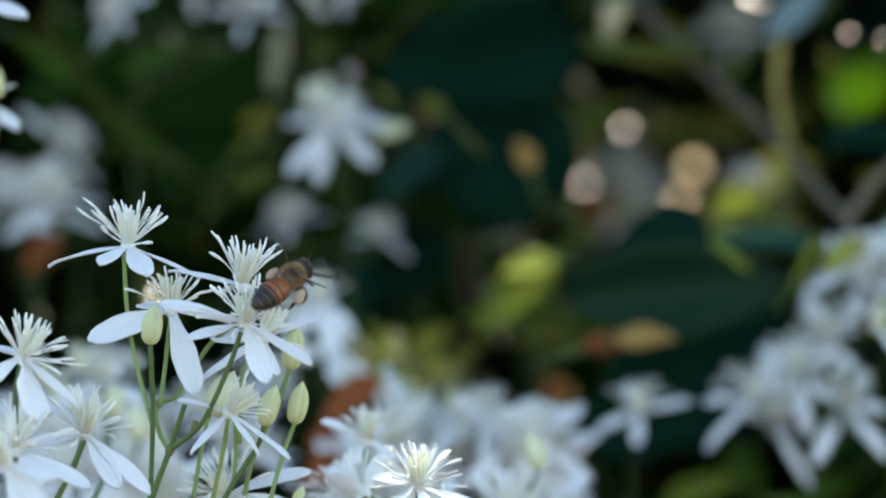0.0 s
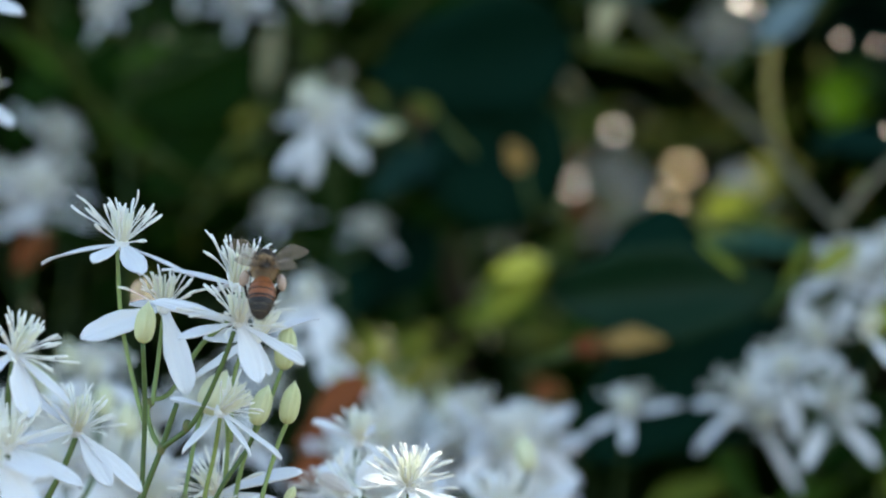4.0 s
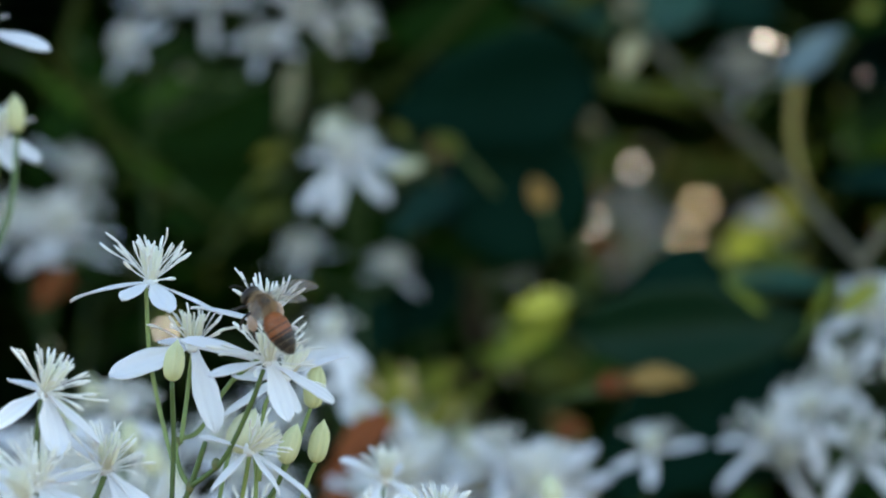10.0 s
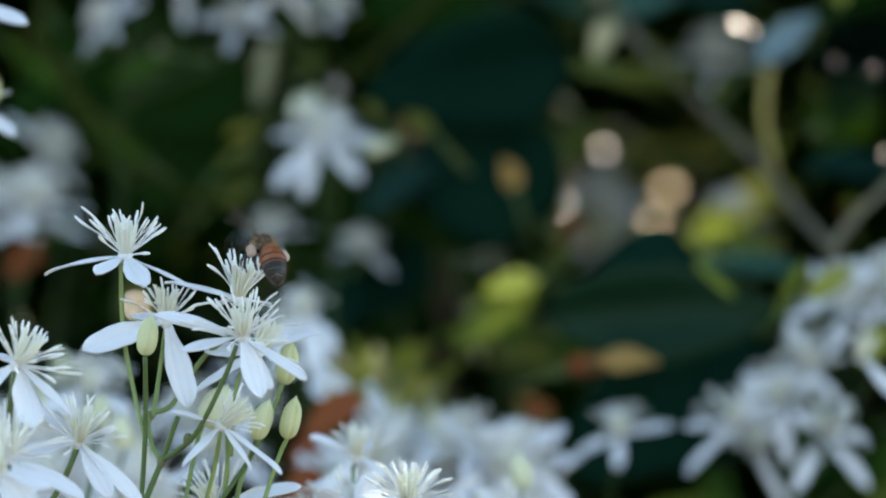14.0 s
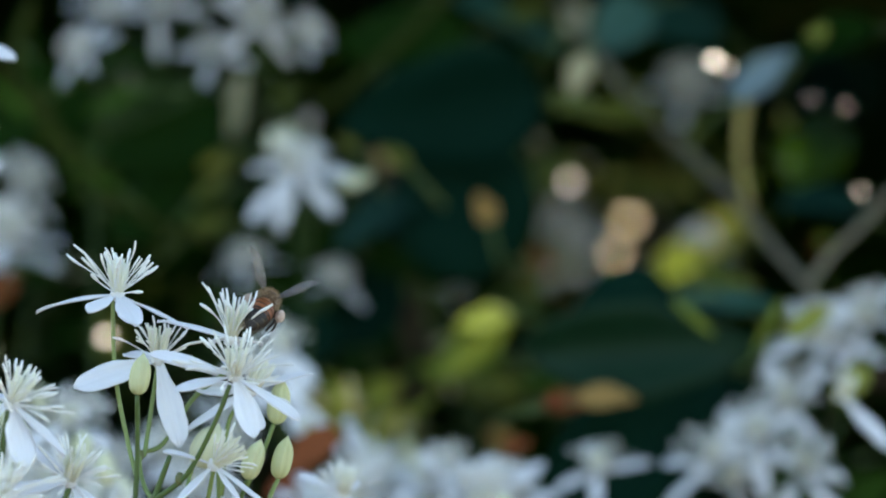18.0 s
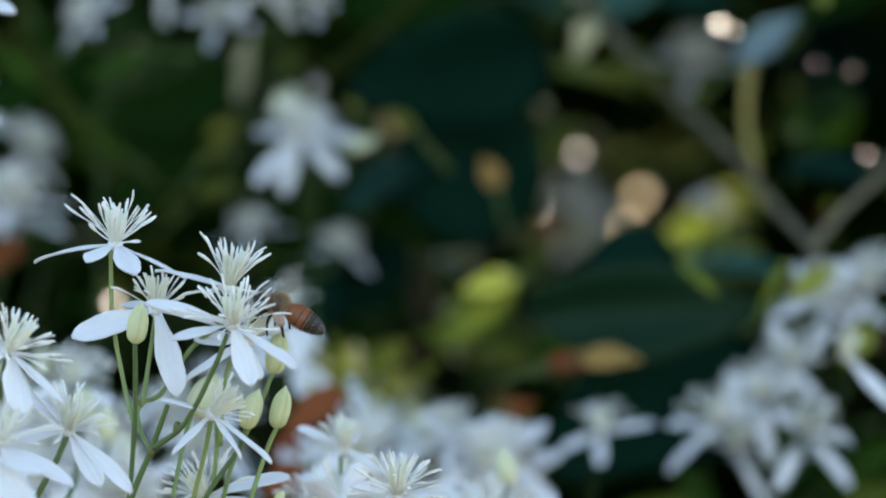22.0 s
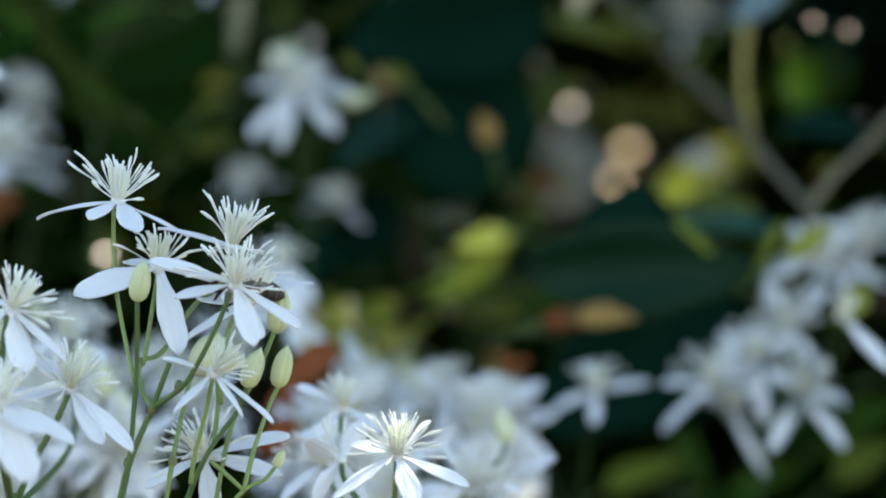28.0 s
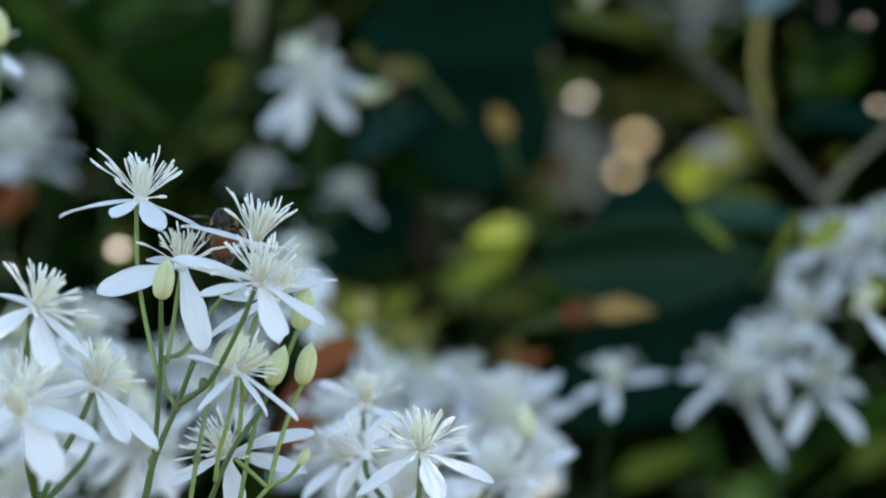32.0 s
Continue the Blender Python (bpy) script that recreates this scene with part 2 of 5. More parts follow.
def stamen_mesh(length, bend, rnd, thick=1.0):
    """A white filament with a long cream anther at its end, along +Y."""
    pts, rad, n = [], [], 10
    hook, club = rnd.uniform(-0.5, 0.5), rnd.uniform(0.00022, 0.00034)
    for i in range(n + 1):
        s = i / n
        curl = max(0.0, s - 0.62) ** 2 * length
        pts.append(Vector((0.035 * length * math.sin(4 * s + bend * 9) + hook * curl, length * s, -bend * length * s * s - abs(hook) * 0.3 * curl)))
        swell = max(0.0, math.sin(math.pi * min(1.0, (s - 0.66) / 0.37))) if s > 0.66 else 0.0
        rad.append((0.00012 + (club - 0.00012) * swell ** 0.8) * thick)
    v, f = tube(pts, rad, 6)
    slots = [0 if i < 6 * 6 else 1 for i in range(6 * n)] + [0, 1]
    return mesh_of("stamen", v, f, [FILAMENT, ANTHER], slots)


rnd = random.Random(11)
STAMENS = [stamen_mesh(0.0102 * rnd.uniform(0.82, 1.14), rnd.uniform(-0.08, 0.20), rnd, rnd.uniform(0.9, 1.2)) for _ in range(20)]


def receptacle_mesh(rnd):
    """The small green disc with the tuft of greenish styles in the flower's middle, along +Z."""
    verts, faces, slots = [], [], []
    v, f = lathe([(-0.0012, 0.0006), (-0.0006, 0.0011), (0.0002, 0.0014), (0.0009, 0.0009)], 8)
    verts += [Vector((p.x, -p.z, p.y)) for p in v]
    faces += f
    slots += [0] * len(f)
    for i in range(14):
        a, lean = 2.4 * i, 0.05 + 0.018 * i
        top = Vector((math.cos(a) * lean, math.sin(a) * lean, 1)) * rnd.uniform(0.0052, 0.0070)
        foot = Vector((math.cos(a), math.sin(a), 0)) * 0.0006
        v, f = tube([foot, foot * 1.3 + top * 0.5, foot + top], [0.00042, 0.00036, 0.0002], 5)
        faces += [tuple(q + len(verts) for q in face) for face in f]
        slots += [1] * len(f)
        verts += v
    return mesh_of("flower", verts, faces, [FILAMENT, STYLE], slots)


def flower(parent, place, axis, petals, stamens=36, spread=50, reach=1.0, width=4.6, seed=0, curl=0.10):
    """A flower as a part of its spray: petals, given by the way to their tips in mm (u, v, w), round a tuft of stamens."""
    r = random.Random(seed)
    at = Vector(place) - parent.location
    ax = uvw(*axis).normalized()
    side = ax.orthogonal().normalized()
    core = put("flower", receptacle_mesh(r), parent, frame_of(at, side, ax))
    base = core.matrix_basis.inverted()
    for p in petals:
        d = uvw(*p[:3]) * 0.001
        c = p[4] if len(p) > 4 else curl * r.uniform(0.4, 1.6)
        w = (p[3] if len(p) > 3 else width * r.uniform(0.8, 1.05)) * 0.001
        me = petal_mesh(d.length, w, c, r.uniform(0.10, 0.3), r, tip=r.uniform(0, 0.08))
        lift = ax * (c * d.length * 0.9)
        facing = uvw(*p[5]) if len(p) > 5 else ax
        put("petal", me, core, base @ frame_of(at + d.normalized() * 0.0008, d + lift, facing))
    other = ax.cross(side)
    for i in range(stamens):
        lean = ((i + 0.5) / stamens) ** 0.62 * radians(spread) * r.uniform(0.8, 1.14)
        a = i * 2.39996 + r.uniform(-0.25, 0.25)
        d = ax * math.cos(lean) + (side * math.cos(a) + other * math.sin(a)) * math.sin(lean)
        ob = put("stamen", r.choice(STAMENS), core, base @ frame_of(at + d * 0.0009, d, ax + d.orthogonal() * 0.2) @ Matrix.Scale(reach * (0.74 + 0.36 * min(1.1, lean / radians(spread))) * r.uniform(0.88, 1.1), 4))
    return core


def stem(parent, points, r0=0.0006, r1=0.0006, name="stem", mat=None, sides=7, steps=6):
    line = smooth_line([Vector(p) - parent.location for p in points], steps)
    n = len(line)
    wob = random.Random(n)
    rad = [(r0 + (r1 - r0) * i / (n - 1)) * wob.uniform(0.93, 1.08) for i in range(n)]
    v, f = tube(line, rad, sides)
    if mat is None:
        mat = PEDICEL if max(r0, r1) < 0.00051 else STEM
    return put(name, mesh_of(name, v, f, [mat]), parent)


def node(parent, place, size=0.00082):
    v, f = lathe([(-size * 1.3, size * 0.5), (-size * 0.4, size), (size * 0.5, size * 0.95), (size * 1.4, size * 0.5)], 8)
    put("stem_node", mesh_of("stem_node", v, f, [NODE]), parent, frame_of(Vector(place) - parent.location, (0.1, 0, 1), (1, 0, 0)))


def bud(parent, foot, tip, width, mat=BUD):
    """A closed bud of four pressed sepals, from its foot to its pointed tip."""
    a, b = Vector(foot), Vector(tip)
    n = (b - a).length
    prof = [(0, 0.22), (0.05, 0.58), (0.14, 0.84), (0.28, 0.97), (0.45, 1.0), (0.62, 0.95), (0.76, 0.80), (0.87, 0.55), (0.95, 0.28), (1.0, 0.13), (1.05, 0.03)]
    v, f = lathe([(y * n, q * width * 0.46) for y, q in prof], 40, 4, 0.17)
    return put("bud", mesh_of("bud", v, f, [mat]), parent, frame_of(a - parent.location, b - a, (0.4, -1, 0)))


# ---- the ground ----
gv, gf = [], []
for i in range(41):
    for j in range(41):
        x, y = ((i - 20) / 20) ** 3 * 60, ((j - 20) / 20) ** 3 * 60
        gv.append((x, y + 1, 0.02 * noise.noise((x * 2, y * 2, 0))))
for i in range(40):
    for j in range(40):
        a = i * 41 + j
        gf.append((a, a + 41, a + 42, a + 1))
ground = new("ground", mesh_of("ground", gv, gf, [SOIL]))
tagged(ground, "dark bare soil under the thicket", "ground", kind="structure")

# ---- the spray in focus ----
SPRAY = "flowering clematis spray with white star flowers and pale buds"
spray = empty("clematis_spray", (-0.0536, 0.0000, 0.9525), SPRAY, "flower", "clematis sprays")
flower(spray, (-0.0568, 0.0100, 1.0001), (0.05, 1, 0.12), [(-13.8, -2.6, 1, 2.5, 0.14), (-4.6, -2.6, 5, 3.5), (3.6, -5.0, 8.5, 4.4, 0.04), (12.2, -5.6, -2, 1.8)], 30, 70, 0.97, seed=1)
flower(spray, (-0.0361, 0.0020, 0.9925), (0.2, 1, 0.2), [(-12.4, 3.2, -1, 2.3, 0.05), (5, -1, -10, 2.2), (1, -2, -11, 2.2), (-4, -1, -10, 2.2)], 38, 44, 0.86, seed=22)
flower(spray, (-0.0495, 0.0100, 0.9884), (0.08, 0.9, 0.35), [(-14.0, -4.9, 3, 5.0, 0.03, (-0.1, 0.62, 0.78)), (4.2, -14.5, 5, 4.9, 0.02), (-5.6, 1.2, -6, 3.9), (10.5, -2.5, -4, 3.4)], 24, 62, 0.80, seed=3)
flower(spray, (-0.0350, -0.0140, 0.9861), (0.08, 0.82, 0.55), [(-14.2, 4.0, 2, 3.1, 0.05, (0.1, 0.85, 0.5)), (-9.6, -2.2, 4, 3.0, 0.05, (-0.1, 0.9, 0.4)), (3.4, -10.0, 5, 4.1, 0.02, (0.1, 0.5, 0.85)), (11.1, -6.8, 3, 2.6, 0.03, (0.3, 0.75, 0.55))], 38, 69, 0.86, seed=4)
flower(spray, (-0.0331, 0.0120, 0.9828), (0.45, 0.8, 0.2), [(-10.6, -6.4, 2, 3.2, 0.05), (-8.8, 0.4, -1, 3.8, 0.05, (0.1, 0.7, 0.7)), (2.2, -6.0, 2, 2.6, 0.05), (10.5, 4.0, -2, 2.0, 0.14), (-3, 2, -9, 2.2)], 14, 72, 0.78, seed=5)
flower(spray, (-0.0387, -0.0060, 0.9702), (0.72, 0.6, 0.35), [(-8.0, 2.6, 3, 2.0, 0.10, (0.1, 0.9, 0.4)), (10.3, -7.6, 4, 2.1, 0.06, (0.3, 0.85, 0.4)), (5.2, -6.8, 6, 2.4, 0.06), (-6.6, -6.2, 4, 2.4, 0.04, (-0.4, 0.8, 0.4))], 28, 50, 0.66, seed=6)
flower(spray, (-0.0409, 0.0220, 0.9542), (-0.35, 0.75, 0.5), [(14.6, 4.2, 0, 4.2, 0.16), (13.5, -3.0, 2, 4.2), (2, -10, 4), (-10, -5, 3)], 38, 75, 0.9, seed=7)
bud(spray, (-0.0525, -0.0040, 0.9825), (-0.0514, -0.0040, 0.9896), 0.0041)
bud(spray, (-0.0277, 0.0080, 0.9674), (-0.0260, 0.0080, 0.9748), 0.0040)
bud(spray, (-0.0333, 0.0080, 0.9673), (-0.0308, 0.0080, 0.9742), 0.0042)
bud(spray, (-0.0422, 0.0120, 0.9693), (-0.0385, 0.0120, 0.9768), 0.0064, BUD_PALE)
bud(spray, (-0.0283, 0.0140, 0.9770), (-0.0271, 0.0140, 0.9850), 0.0044)
bud(spray, (-0.0279, 0.0060, 0.9532), (-0.0262, 0.0060, 0.9562), 0.0021)
MAIN = (-0.0496, -0.0020, 0.9636)
stem(spray, [(-0.0562, 0.0020, 0.9404), (-0.0537, -0.0010, 0.9531), MAIN, (-0.0466, -0.0040, 0.9717)], 0.00064, 0.0005)
stem(spray, [MAIN, (-0.0435, -0.0060, 0.9685), (-0.0383, -0.0120, 0.9782), (-0.0358, -0.0140, 0.9845)], 0.00052, 0.00044)
stem(spray, [MAIN, (-0.0516, 0.0030, 0.9667), (-0.0522, 0.0060, 0.9715), (-0.0485, 0.0120, 0.9733), (-0.0429, 0.0140, 0.9818), (-0.0349, 0.0080, 0.9884), (-0.0362, 0.0030, 0.9920)], 0.00044, 0.00042)
stem(spray, [(-0.0547, 0.0020, 0.9479), (-0.0535, 0.0020, 0.9555), (-0.0526, 0.0010, 0.9706), (-0.0525, -0.0030, 0.9825)], 0.00052, 0.00044)
stem(spray, [(-0.0528, 0.0040, 0.9675), (-0.0548, 0.0080, 0.9745), (-0.0571, 0.0100, 0.9861), (-0.0577, 0.0100, 0.9996)], 0.00044, 0.0004)
stem(spray, [(-0.0516, 0.0060, 0.9712), (-0.0507, 0.0100, 0.9784), (-0.0495, 0.0100, 0.9875)], 0.00044, 0.0004)
stem(spray, [(-0.0378, 0.0100, 0.9641), (-0.0370, 0.0120, 0.9762), (-0.0347, 0.0120, 0.9813)], 0.00044, 0.0004)
stem(spray, [(-0.0474, 0.0040, 0.9442), (-0.0460, 0.0040, 0.9543), (-0.0439, 0.0100, 0.9662), (-0.0430, 0.0140, 0.9697)], 0.00044, 0.00042)
stem(spray, [(-0.0426, 0.0000, 0.9504), (-0.0419, -0.0020, 0.9555), (-0.0401, -0.0040, 0.9626), (-0.0388, -0.0060, 0.9694)], 0.00044, 0.00042)
stem(spray, [(-0.0448, 0.0120, 0.9437), (-0.0403, 0.0100, 0.9548), (-0.0348, 0.0100, 0.9630), (-0.0331, 0.0080, 0.9673)], 0.00052, 0.00044)
stem(spray, [(-0.0390, 0.0140, 0.9436), (-0.0360, 0.0140, 0.9598), (-0.0313, 0.0140, 0.9700), (-0.0285, 0.0140, 0.9773)], 0.00044, 0.00042)
stem(spray, [(-0.0333, 0.0060, 0.9490), (-0.0317, 0.0070, 0.9560), (-0.0291, 0.0080, 0.9640), (-0.0276, 0.0080, 0.9674)], 0.00044, 0.00042)
stem(spray, [(-0.0374, 0.0060, 0.9440), (-0.0333, 0.0060, 0.9490), (-0.0297, 0.0060, 0.9510), (-0.0278, 0.0060, 0.9532)], 0.0004, 0.00036)
stem(spray, [(-0.0393, 0.0060, 0.9541), (-0.0368, 0.0060, 0.9521), (-0.0333, 0.0060, 0.9490)], 0.00044, 0.00042)
stem(spray, [(-0.0390, 0.0120, 0.9569), (-0.0384, 0.0120, 0.9640), (-0.0386, 0.0120, 0.9701)], 0.00044, 0.00042)
for q in (MAIN, (-0.0524, 0.0060, 0.9713), (-0.0538, 0.0000, 0.9538), (-0.0460, 0.0040, 0.9541), (-0.0448, -0.0050, 0.9677)):
    node(spray, q)
stem(spray, [(-0.0562, 0.0020, 0.9404), (-0.0578, 0.0080, 0.9340), (-0.06, 0.06, 0.80), (-0.08, 0.14, 0.4), (-0.05, 0.2, 0.0)], 0.0007, 0.002, "vine_stem")
stem(spray, [(-0.0440, 0.0080, 0.9445), (-0.0525, 0.0200, 0.9331), (-0.06, 0.06, 0.82)], 0.0007, 0.0009)

# ---- the spray beside it, running out of the picture ----
side_spray = empty("clematis_spray", (-0.0696, -0.0200, 0.9517), SPRAY, "flower", "clematis sprays")
flower(side_spray, (-0.0632, -0.0220, 0.9676), (0.2, 0.85, 0.45), [(5.8, -8.8, 5, 3.7, 0.03), (11.0, -10.0, 3, 3.4, 0.04), (-9.0, -1.5, 4, 3.7), (-10, 8, -3, 3.4)], 36, 64, 0.82, seed=8)
flower(side_spray, (-0.0731, -0.0300, 0.9813), (0.5, 0.8, 0.3), [(2.6, -10.2, 5, 6.0, 0.03), (9.2, -8.4, 2, 3.5, 0.04), (-9, -6, 3), (-6, 2, -8)], 42, 70, 0.84, seed=9)
flower(side_spray, (-0.0740, -0.0340, 0.9654), (0.15, 0.85, 0.5), [(12.2, -6.4, 2, 3.7, 0.05), (4.4, -5.2, 6, 3.7, 0.05), (-8, -6, 3), (-6, 2, -8)], 38, 62, 0.88, seed=10)
flower(side_spray, (-0.0715, -0.0850, 0.9650), (-0.3, 0.75, 0.5), [(6.0, -9.6, 4, 6.0, 0.03), (8.0, -2.0, 2, 4.2), (-9, -6, 3), (-6, 4, -6)], 26, 62, 0.9, seed=12)
flower(side_spray, (-0.0786, 0.2400, 0.9701), (0.2, 0.8, 0.5), [(9, -4, 4), (-9, -4, 4), (3, 4, -8), (-2, -9, 5)], 40, 70, 1.0, seed=13)
flower(side_spray, (-0.0948, 0.1400, 1.0297), (0.1, 0.85, 0.4), [(7.5, -5, 4, 4.2), (2.5, -6, 5, 4.4), (-9, -3, 3), (-3, 3, -8)], 26, 58, 0.7, seed=18)
flower(side_spray, (-0.0966, 0.1100, 1.0502), (0.2, 0.85, 0.4), [(14, -4.0, 3, 4.2), (2.5, -6, 5, 4.4), (-9, -3, 3), (-3, 3, -8)], 26, 58, 0.6, seed=19)
bud(side_spray, (-0.0906, 0.1300, 1.0304), (-0.0910, 0.1300, 1.0377), 0.0042)
stem(side_spray, [(-0.0906, 0.1300, 1.0304), (-0.0912, 0.1200, 1.0151), (-0.0967, 0.1000, 0.9893), (-0.0858, 0.0500, 0.9421), (-0.0730, -0.0160, 0.9456)], 0.0005, 0.0006)
stem(side_spray, [(-0.0948, 0.1400, 1.0291), (-0.0962, 0.1200, 1.0072), (-0.0967, 0.1000, 0.9893)], 0.0005, 0.0005)
stem(side_spray, [(-0.0966, 0.1100, 1.0496), (-0.1010, 0.1100, 1.0257), (-0.0967, 0.1000, 0.9893)], 0.0005, 0.0005)
stem(side_spray, [(-0.0632, -0.0220, 0.9668), (-0.0654, -0.0220, 0.9616), (-0.0694, -0.0200, 0.9542), (-0.0730, -0.0160, 0.9456)], 0.0005, 0.0006)
stem(side_spray, [(-0.0733, -0.0300, 0.9805), (-0.0746, -0.0280, 0.9717), (-0.0741, -0.0240, 0.9568), (-0.0730, -0.0160, 0.9456)], 0.0005, 0.0006)
stem(side_spray, [(-0.0742, -0.0340, 0.9649), (-0.0743, -0.0280, 0.9560), (-0.0730, -0.0160, 0.9456)], 0.0005, 0.0006)
stem(side_spray, [(-0.0715, -0.0850, 0.9646), (-0.0707, -0.0700, 0.9557), (-0.0730, -0.0160, 0.9456)], 0.0005, 0.0006)
stem(side_spray, [(-0.0786, 0.2400, 0.9695), (-0.0690, 0.1000, 0.9540), (-0.0730, -0.0160, 0.9456)], 0.0005, 0.0006)
stem(side_spray, [(-0.0730, -0.0160, 0.9456), (-0.0734, 0.0000, 0.9347), (-0.08, 0.05, 0.8), (-0.1, 0.12, 0.4), (-0.08, 0.18, 0.0)], 0.0008, 0.002, "vine_stem")

# ---- the sunlit spray ----
sun_spray = empty("clematis_spray", (-0.0074, 0.0300, 0.9485), "sunlit clematis spray with white star flowers", "flower", "clematis sprays")
flower(sun_spray, (-0.0060, 0.0260, 0.9549), (0.05, 0.9, 0.42), [(-11.0, -7.6, 3, 3.4, 0.05), (3.2, -8.0, 6, 4.4, 0.03), (12.6, -4.8, 1, 3.0, 0.05), (-8, 1.5, -6, 3.7)], 46, 72, 0.86, seed=14)
flower(sun_spray, (-0.0164, 0.0500, 0.9527), (-0.2, 0.5, -0.75), [(-6.2, 3.6, 4, 3.5), (-5, -7, 5, 3.9), (4.2, -9, 3, 3.9), (4, 6.5, -3, 4.2)], 24, 62, 0.9, seed=15)
flower(sun_spray, (-0.0166, 0.0900, 0.9611), (0.1, 0.9, 0.3), [(-8, 4, 3, 3.4), (-7, -8, 3, 3.6), (7, -4, 3, 3.4), (2, 3, -9, 3.4)], 20, 55, 0.72, seed=16)
flower(sun_spray, (-0.0199, 0.1000, 0.9499), (-0.3, 0.7, 0.3), [(-8, -7, 3), (7, -6, 3), (-4, 6, -5), (8, 4, -2)], 30, 60, 0.95, seed=17)
stem(sun_spray, [(-0.0060, 0.0260, 0.9543), (-0.0062, 0.0280, 0.9492), (-0.0070, 0.0300, 0.9388)], 0.0005, 0.0006)
stem(sun_spray, [(-0.0164, 0.0500, 0.9527), (-0.0151, 0.0450, 0.9483), (-0.0070, 0.0300, 0.9388)], 0.0005, 0.0006)
stem(sun_spray, [(-0.0172, 0.0900, 0.9597), (-0.0148, 0.0800, 0.9476), (-0.0070, 0.0300, 0.9388)], 0.0005, 0.0006)
stem(sun_spray, [(-0.0199, 0.1000, 0.9494), (-0.0169, 0.0800, 0.9444), (-0.0070, 0.0300, 0.9388)], 0.0005, 0.0006)
stem(sun_spray, [(-0.0070, 0.0300, 0.9388), (-0.015, 0.05, 0.85), (-0.02, 0.12, 0.4), (0.0, 0.16, 0.0)], 0.0008, 0.002, "vine_stem")


# ---- sprays further back, all out of focus ----
def simple_stamens(seed, count, spread, reach):
    r = random.Random(seed)
    verts, faces, slots = [], [], []
    for i in range(count):
        lean = math.sqrt((i + 0.5) / count) * radians(spread)
        a = i * 2.39996
        d = Vector((math.cos(a) * math.sin(lean), math.sin(a) * math.sin(lean), math.cos(lean))) * reach * r.uniform(0.85, 1.1)
        v, f = tube([d * 0.05, d * 0.6, d * 0.65, d], [0.0002, 0.0002, 0.0004, 0.0003], 4, False)
        faces += [tuple(q + len(verts) for q in face) for face in f]
        slots += [0 if k < 8 else 1 for k in range(len(f))]
        verts += v
    return mesh_of("stamen_tuft", verts, faces, [FILAMENT, ANTHER], slots)


BACK_STAMENS = [simple_stamens(s, 34, 62, 0.0098) for s in range(3)]
BACK_PETALS = [petal_mesh(0.0142 * (0.9 + 0.05 * s), 0.0032, 0.03 + 0.04 * s, 0.2, random.Random(s)) for s in range(5)]
BACK_CORES = [receptacle_mesh(random.Random(40 + s)) for s in range(3)]


def back_flower(parent, place, axis, turn, size=1.0, seed=0, petals=4):
    r = random.Random(seed)
    ax = uvw(*axis).normalized()
    m = frame_of(Vector(place) - parent.location, ax.orthogonal(), ax) @ pose(0, 0, 0, 0, 0, turn) @ Matrix.Scale(size, 4)
    core = put("flower", r.choice(BACK_CORES), parent, m)
    for i in range(petals):
        a = 360 / petals * i + r.uniform(-12, 12)
        put("petal", r.choice(BACK_PETALS), core, pose(0, 0, 0, 0, 0, a) @ pose(0, 0.0008, 0, r.uniform(-14, 16)))
    tagged(put("stamen_tuft", r.choice(BACK_STAMENS), core), kind="stuff")
    return core


def back_spray(foot, items, label="shaded clematis spray with white four-petalled star flowers", buds=0):
    """items: place, axis, turn, size; thin stems join them to the foot."""
    s = empty("clematis_spray", foot, label, "flower", "clematis sprays")
    for i, (place, axis, turn, size) in enumerate(items):
        back_flower(s, place, axis, turn, size, i * 7 + int(1000 * abs(place[0])))
        p, f = Vector(place), Vector(foot)
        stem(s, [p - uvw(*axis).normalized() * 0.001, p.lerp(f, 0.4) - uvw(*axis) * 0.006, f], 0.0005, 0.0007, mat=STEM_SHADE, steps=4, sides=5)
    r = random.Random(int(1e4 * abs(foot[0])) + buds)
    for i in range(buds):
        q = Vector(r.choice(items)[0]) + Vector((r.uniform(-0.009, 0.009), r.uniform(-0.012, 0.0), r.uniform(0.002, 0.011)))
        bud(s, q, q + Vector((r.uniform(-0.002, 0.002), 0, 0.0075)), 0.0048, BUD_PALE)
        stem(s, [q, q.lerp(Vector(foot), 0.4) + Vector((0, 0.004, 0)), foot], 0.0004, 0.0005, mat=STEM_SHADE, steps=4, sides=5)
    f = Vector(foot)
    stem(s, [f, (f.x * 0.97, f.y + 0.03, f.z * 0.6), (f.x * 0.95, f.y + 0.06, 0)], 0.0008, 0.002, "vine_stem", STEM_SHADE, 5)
    return s


def back_stems(s, f):
    """A thin stem from a flower of a spray to the spray's foot."""
    a = f.matrix_basis.translation + s.location
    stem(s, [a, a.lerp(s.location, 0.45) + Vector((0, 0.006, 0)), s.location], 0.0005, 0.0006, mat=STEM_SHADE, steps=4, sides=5)


